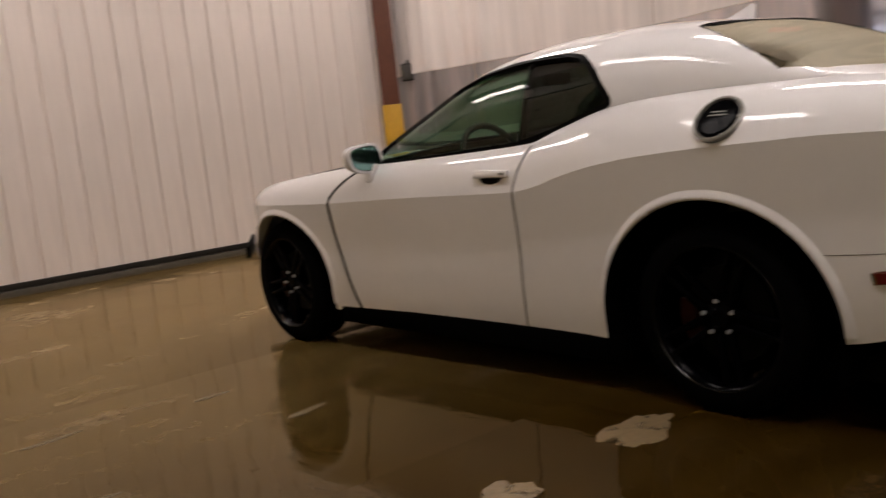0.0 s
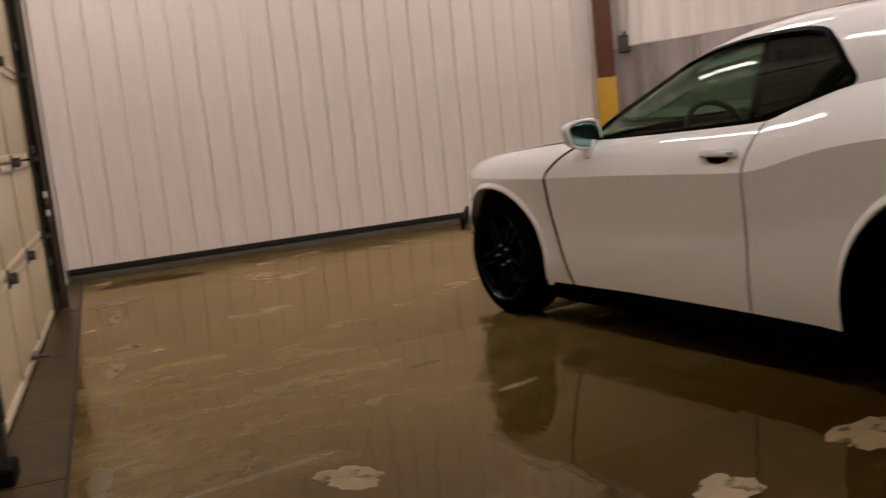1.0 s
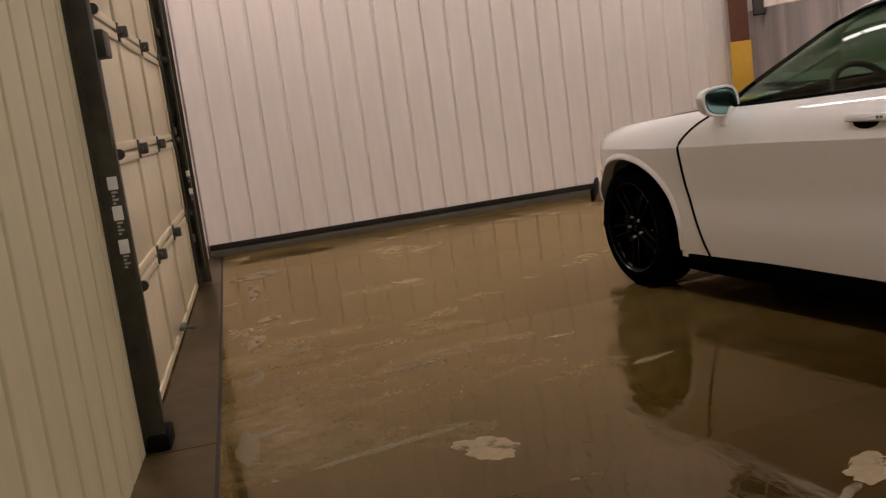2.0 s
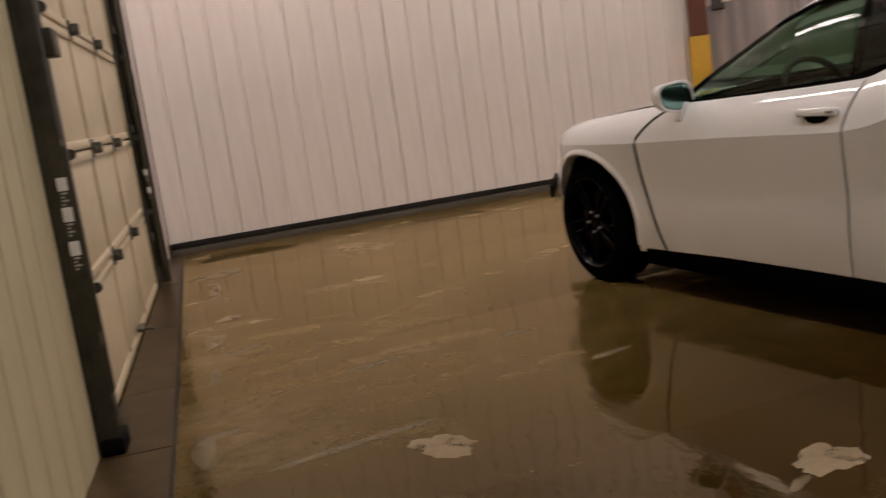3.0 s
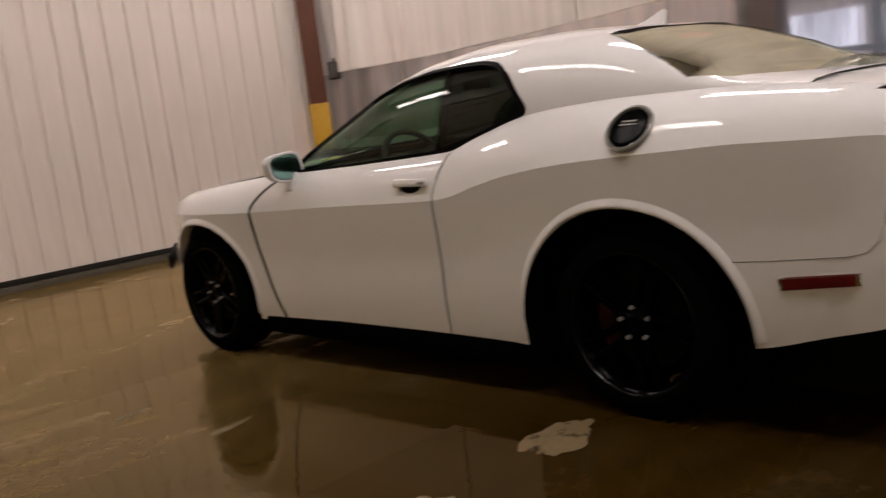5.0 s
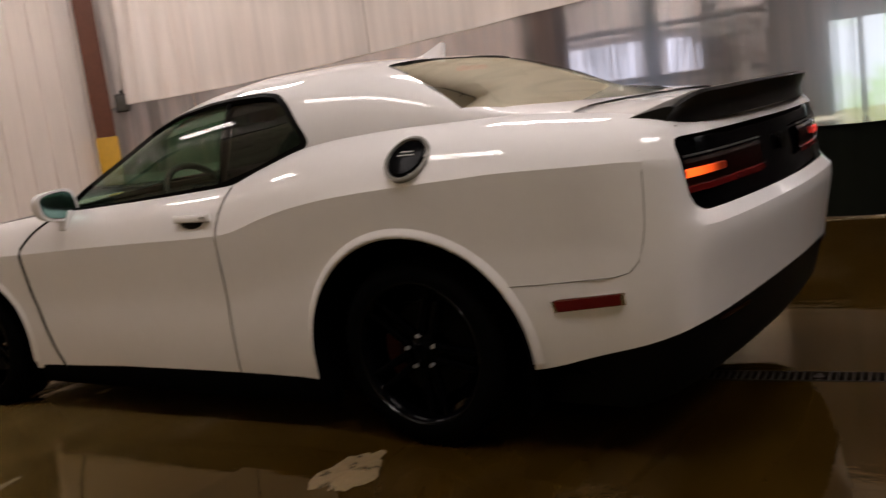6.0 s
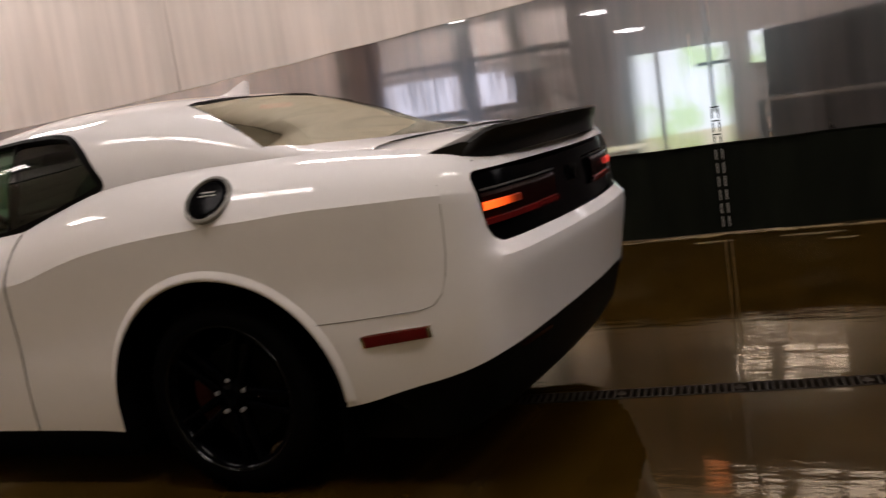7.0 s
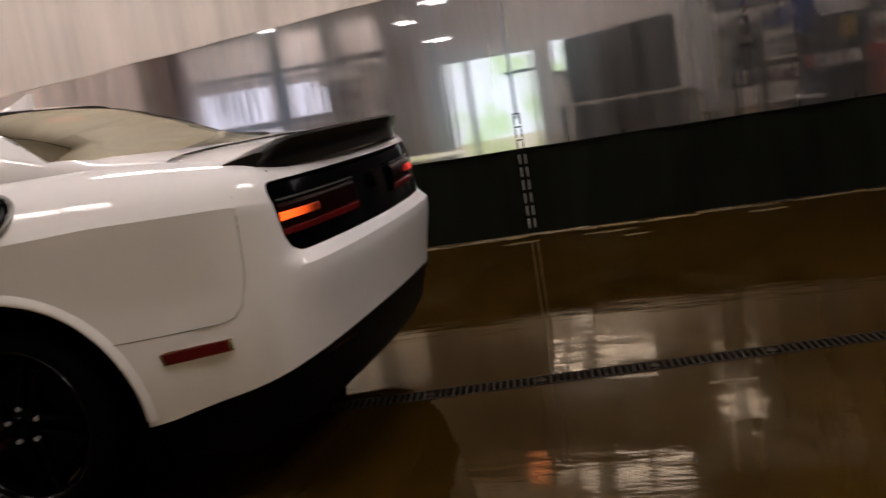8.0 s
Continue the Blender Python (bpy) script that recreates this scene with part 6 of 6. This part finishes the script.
    for side in (-1, 1):
        # side marker
        a, b, c, d = (skin(s_of_x(x), z, side) for x, z in ((0.577, 0.516), (0.830, 0.543), (0.830, 0.583), (0.567, 0.559)))
        for name, pts, material, proud, label in (("side_marker_frame", (a, b, c, d), CHROME, 0.004, "thin bright frame"),):
            quad_plate(name, pts, proud, material, car, side, label, 0.004)
        quad_plate("side_marker", [p.lerp((a + b + c + d) / 4, 0.10) for p in (a, b, c, d)], 0.007, RED_LENS, car, side, "dark red side marker", 0.003)
        # bumper and quarter panel joints
        line = [skin(s_of_x(x), z, side) for x, z in ((0.425, 0.605), (0.55, 0.612), (0.68, 0.622), (0.80, 0.632), (0.85, 0.645), (0.885, 0.68), (0.905, 0.74), (0.915, 0.80), (0.92, 0.88), (0.922, 0.96), (0.918, 1.02))]
        v, f = tube(line, 0.0013, 5)
        part("panel_joint", mesh_of("panel_joint", v, f, DARK_STEEL), parent=car)
        # door handle
        c = skin(s_of_x(-1.08), 0.885, side)
        n = Vector((0, side, 0.18)).normalized()
        bm = bmesh.new()
        m = Matrix.Translation(c) @ Vector((0, side, 0.18)).to_track_quat("Y", "Z").to_matrix().to_4x4()
        # a flat black ball in place of a recess: its shade is the colour
        bmesh.ops.create_uvsphere(bm, u_segments=24, v_segments=12, radius=1, matrix=m @ Matrix.Translation((0, -0.004, -0.014)) @ Matrix.Diagonal((0.092, 0.008, 0.032, 1)))
        cup = part("handle_shade", bm, BLACK_TRIM, car, "black disc painted as the shaded recess behind the door handle")
        bm = bmesh.new()
        box(bm, (-0.108, -0.002, -0.004), (0.108, 0.024, 0.030), 0.010, m)
        handle = part("door_handle", bm, WHITE_PAINT, car)
        for dx in (0.072, 0.092):
            bm = bmesh.new()
            p = c + Vector((dx, 0, 0.012)) + n * 0.022
            cyl(bm, p, p + n * 0.004, 0.006, 12)
            part("lock_button", bm, STEEL, handle)
        build_mirror(car, side)
    # fuel door on the driver's side
    c = skin(s_of_x(0.065), 1.06, -1)
    e1, e2 = skin(s_of_x(0.10), 1.06, -1) - skin(s_of_x(0.03), 1.06, -1), skin(s_of_x(0.065), 1.10, -1) - skin(s_of_x(0.065), 1.02, -1)
    n = e1.cross(e2).normalized()
    n = n if n.y < 0 else -n
    m = Matrix.Translation(c) @ n.to_track_quat("Y", "Z").to_matrix().to_4x4()
    ring = part("fuel_door", mesh_of("fuel_door", *lathe([(-0.01, 0.093), (0.006, 0.095), (0.009, 0.090), (0.010, 0.083), (0.004, 0.081), (0.002, 0.079)], (0, 0, 0), 40), STEEL, sharp=40), parent=car, label="round fuel door with a brushed ring")
    ring.matrix_basis = m
    part("fuel_lid", mesh_of("fuel_lid", *lathe([(0.002, 0.081), (0.004, 0.073), (0.010, 0.067), (0.012, 0.03), (0.012, 0.0001)], (0, 0, 0), 36), BLACK_GLOSS, sharp=40), parent=ring, label="black lid")
    for k, (w, z) in enumerate(((0.030, 0.022), (0.036, 0.008))):
        part("lettering_bar", box_bm((-w, 0.0125, z - 0.003), (w, 0.0145, z + 0.003), 0.001), STEEL, ring)
    for i in range(6):
        a = 2 * math.pi * i / 6
        part("ring_bolt", cyl(bmesh.new(), (0.084 * math.cos(a), 0.008, 0.084 * math.sin(a)), (0.084 * math.cos(a), 0.012, 0.084 * math.sin(a)), 0.004, 8), STEEL, ring)
    build_cabin(car)
    # front lamp corner and lip seen past the wheel
    bm = bmesh.new()
    box(bm, (-3.86, -0.60, 0.16), (-3.40, 0.60, 0.21), 0.02)
    part("front_splitter", bm, BLACK_TRIM, car)
    for side in (-1, 1):
        verts, faces = [], []
        arc = [(-3.33, 0.872), (-3.42, 0.835), (-3.52, 0.775), (-3.62, 0.70), (-3.72, 0.60)]
        for x, y in arc:
            verts += [(x + 0.03, side * (y - 0.05), 0.40), (x, side * y, 0.425), (x - 0.005, side * (y + 0.004), 0.50), (x + 0.012, side * (y - 0.012), 0.60)]
        for a in range(len(arc) - 1):
            for k in range(3):
                f = (4 * a + k, 4 * a + k + 1, 4 * a + k + 5, 4 * a + k + 4)
                faces.append(f if side < 0 else f[::-1])
        corner = part("front_bumper_corner", mesh_of("front_bumper_corner", verts, faces, WHITE_PAINT, sharp=40), parent=car)
        bm = bmesh.new()
        box(bm, (-0.20, -0.012, -0.05), (0.16, 0.012, 0.03), 0.008, Matrix.Translation((-3.58, side * 0.785, 0.475)) @ Matrix.Rotation(side * 0.62, 4, "Z") @ Matrix.Rotation(0.12, 4, "Y"))
        part("corner_blade", bm, BLACK_TRIM, corner, "black splitter blade")
    for side in (-1, 1):
        # door gaps
        for f, z0, z1, r in ((SEAM_FRONT, 0.18, 0.955, 0.0075), (SEAM_REAR, 0.205, 1.01, 0.0034)):
            line = []
            for z in np.linspace(z0, z1, 26):
                p = skin(s_of_x(f(z)), z, side)
                line.append(p + Vector((0, -side * 0.001, 0)))
            part("door_gap", mesh_of("door_gap", *tube(line, r, 6), BLACK_TRIM if r > 0.004 else DARK_STEEL), parent=car)


def quad_plate(name, pts, proud, material, parent, side, label="", bevel=0.003):
    """A thin plate with four corners, standing proud of the skin."""
    n = (pts[1] - pts[0]).cross(pts[3] - pts[0]).normalized()
    n = n if n.y * side > 0 else -n
    bm = bmesh.new()
    low, top = [bm.verts.new(p - n * 0.004) for p in pts], [bm.verts.new(p + n * proud) for p in pts]
    bm.faces.new(top)
    bm.faces.new(low[::-1])
    for i in range(4):
        j = (i + 1) % 4
        bm.faces.new((low[i], low[j], top[j], top[i]))
    bmesh.ops.recalc_face_normals(bm, faces=bm.faces)
    bmesh.ops.bevel(bm, geom=[e for e in bm.edges if e.verts[0] in top and e.verts[1] in top], offset=bevel, segments=2, affect="EDGES")
    return part(name, bm, material, parent, label)


def build_mirror(car, side):
    base = Vector((-2.02, side * 0.915, 0.999))

    def oval(c, n=3.4):
        """Squares a ball's section into a rounded box."""
        r = math.hypot(c.y, c.z)
        if r < 1e-6:
            return c.y, c.z
        a, b = abs(c.y) / r, abs(c.z) / r
        k = r / (a**n + b**n) ** (1 / n)
        return math.copysign(a * k, c.y), math.copysign(b * k, c.z)

    bm = bmesh.new()
    bmesh.ops.create_uvsphere(bm, u_segments=36, v_segments=20, radius=1, matrix=Matrix.Rotation(math.pi / 2, 4, "Y"))
    for v in bm.verts:
        c = v.co.copy()
        y, z = oval(c)
        # a flat rear face and a full, rounded front that narrows outwards
        x = c.x * 0.10 if c.x < 0 else min(c.x, 0.18) * 0.12
        v.co = base + Vector((x, side * (y * 0.108 + 0.012 * z), z * (0.076 - 0.010 * y)))
    housing = part("door_mirror", bm, WHITE_PAINT, car)
    bm = bmesh.new()
    bmesh.ops.create_uvsphere(bm, u_segments=36, v_segments=20, radius=1, matrix=Matrix.Rotation(math.pi / 2, 4, "Y"))
    for v in bm.verts:
        c = v.co.copy()
        y, z = oval(c)
        v.co = base + Vector((0.0205 + 0.003 * c.x, side * (y * 0.098 + 0.012 * z), z * (0.068 - 0.009 * y)))
    rim = part("mirror_rim", bm, BLACK_TRIM, housing, "black mirror surround")
    bm = bmesh.new()
    bmesh.ops.create_uvsphere(bm, u_segments=36, v_segments=20, radius=1, matrix=Matrix.Rotation(math.pi / 2, 4, "Y"))
    for v in bm.verts:
        c = v.co.copy()
        y, z = oval(c)
        v.co = base + Vector((0.0235 + 0.002 * c.x, side * (y * 0.088 + 0.012 * z), z * (0.060 - 0.008 * y)))
    part("mirror_glass", bm, MIRROR, housing, "greenish mirror glass")
    bm = bmesh.new()
    box(bm, (-0.03, -0.035, -0.055), (0.03, 0.035, 0.055), 0.018, Matrix.Translation(base + Vector((0.01, -side * 0.05, -0.085))) @ Matrix.Rotation(side * 0.45, 4, "X"))
    part("mirror_foot", bm, WHITE_PAINT, housing)


def build_cabin(car):
    """Seats, dash, wheel and mirror, as dark shapes behind the glass."""
    bm = bmesh.new()
    box(bm, (-2.25, -0.74, 0.70), (-1.72, 0.74, 0.97), 0.06)
    for v in bm.verts:
        if v.co.z > 0.9 and v.co.x > -1.9:
            v.co.z -= 0.03
    part("dashboard", bm, CABIN, car)
    for y in (-0.38, 0.38):
        bm = bmesh.new()
        box(bm, (-1.45, -0.24, 0.42), (-0.90, 0.24, 0.58), 0.05, Matrix.Translation((0, y, 0)))
        box(bm, (-0.10, -0.24, 0.0), (0.06, 0.24, 0.56), 0.06, Matrix.Translation((-0.90, y, 0.52)) @ Matrix.Rotation(0.36, 4, "Y"))
        box(bm, (-0.06, -0.13, 0.0), (0.06, 0.13, 0.16), 0.05, Matrix.Translation((-0.70, y, 1.07)) @ Matrix.Rotation(0.25, 4, "Y"))
        part("seat", bm, CABIN, car, "dark leather seat")
    bm = bmesh.new()
    box(bm, (-0.55, -0.60, 0.45), (-0.05, 0.60, 0.62), 0.06)
    box(bm, (-0.08, -0.60, 0.0), (0.06, 0.60, 0.46), 0.06, Matrix.Translation((-0.12, 0, 0.58)) @ Matrix.Rotation(0.42, 4, "Y"))
    part("rear_seat", bm, CABIN, car, "dark leather rear bench")
    bm = bmesh.new()
    box(bm, (0.0, -0.66, 1.10), (0.40, 0.66, 1.13), 0.01)
    part("parcel_shelf", bm, CABIN, car)
    for side in (-1, 1):
        bm = bmesh.new()
        box(bm, (-2.0, -0.03, 0.45), (-0.5, 0.03, 0.94), 0.02, Matrix.Translation((0, side * 0.80, 0)))
        part("inner_door", bm, CABIN, car)
    v, f = [], []
    R = Matrix.Translation((-1.62, -0.38, 0.93)) @ Matrix.Rotation(-0.45, 4, "Y")
    ring = [R @ Vector((0, 0.19 * math.cos(a), 0.19 * math.sin(a))) for a in np.linspace(0, 2 * math.pi, 40, endpoint=False)]
    v, f = tube(ring, 0.017, 8, closed=True)
    wheel = part("steering_wheel", mesh_of("steering_wheel", v, f, CABIN), parent=car)
    for a in (0.1, math.pi - 0.1, -math.pi / 2):
        bm = bmesh.new()
        cyl(bm, R @ Vector((0.01, 0, 0)), R @ Vector((0, 0.185 * math.cos(a), 0.185 * math.sin(a))), 0.016, 8)
        part("wheel_spoke", bm, CABIN, wheel)
    bm = bmesh.new()
    cyl(bm, R @ Vector((-0.02, 0, 0)), R @ Vector((0.03, 0, 0)), 0.07, 20)
    part("wheel_hub", bm, CABIN, wheel)
    bm = bmesh.new()
    box(bm, (-0.02, -0.12, -0.032), (0.012, 0.12, 0.032), 0.014, Matrix.Translation((-1.47, -0.02, 1.30)) @ Matrix.Rotation(0.15, 4, "Z"))
    cyl(bm, (-1.47, -0.02, 1.32), (-1.52, -0.02, 1.385), 0.01, 8)
    part("inner_mirror", bm, CABIN, car, "black rear-view mirror")
    # headliner under the roof
    xs = np.arange(-1.40, -0.22, 0.06)
    verts, faces = [], []
    for x in xs:
        for k in range(15):
            th = math.pi * (0.22 + 0.56 * k / 14)
            side = -1 if th < math.pi / 2 else 1
            t = th if th < math.pi / 2 else math.pi - th
            verts.append(shell(x, t, side, 0.035))
    for i in range(len(xs) - 1):
        for k in range(14):
            p = i * 15 + k
            faces.append((p, p + 1, p + 16, p + 15))
    part("headliner", mesh_of("headliner", verts, faces, CABIN_GREY), parent=car)


build_car()
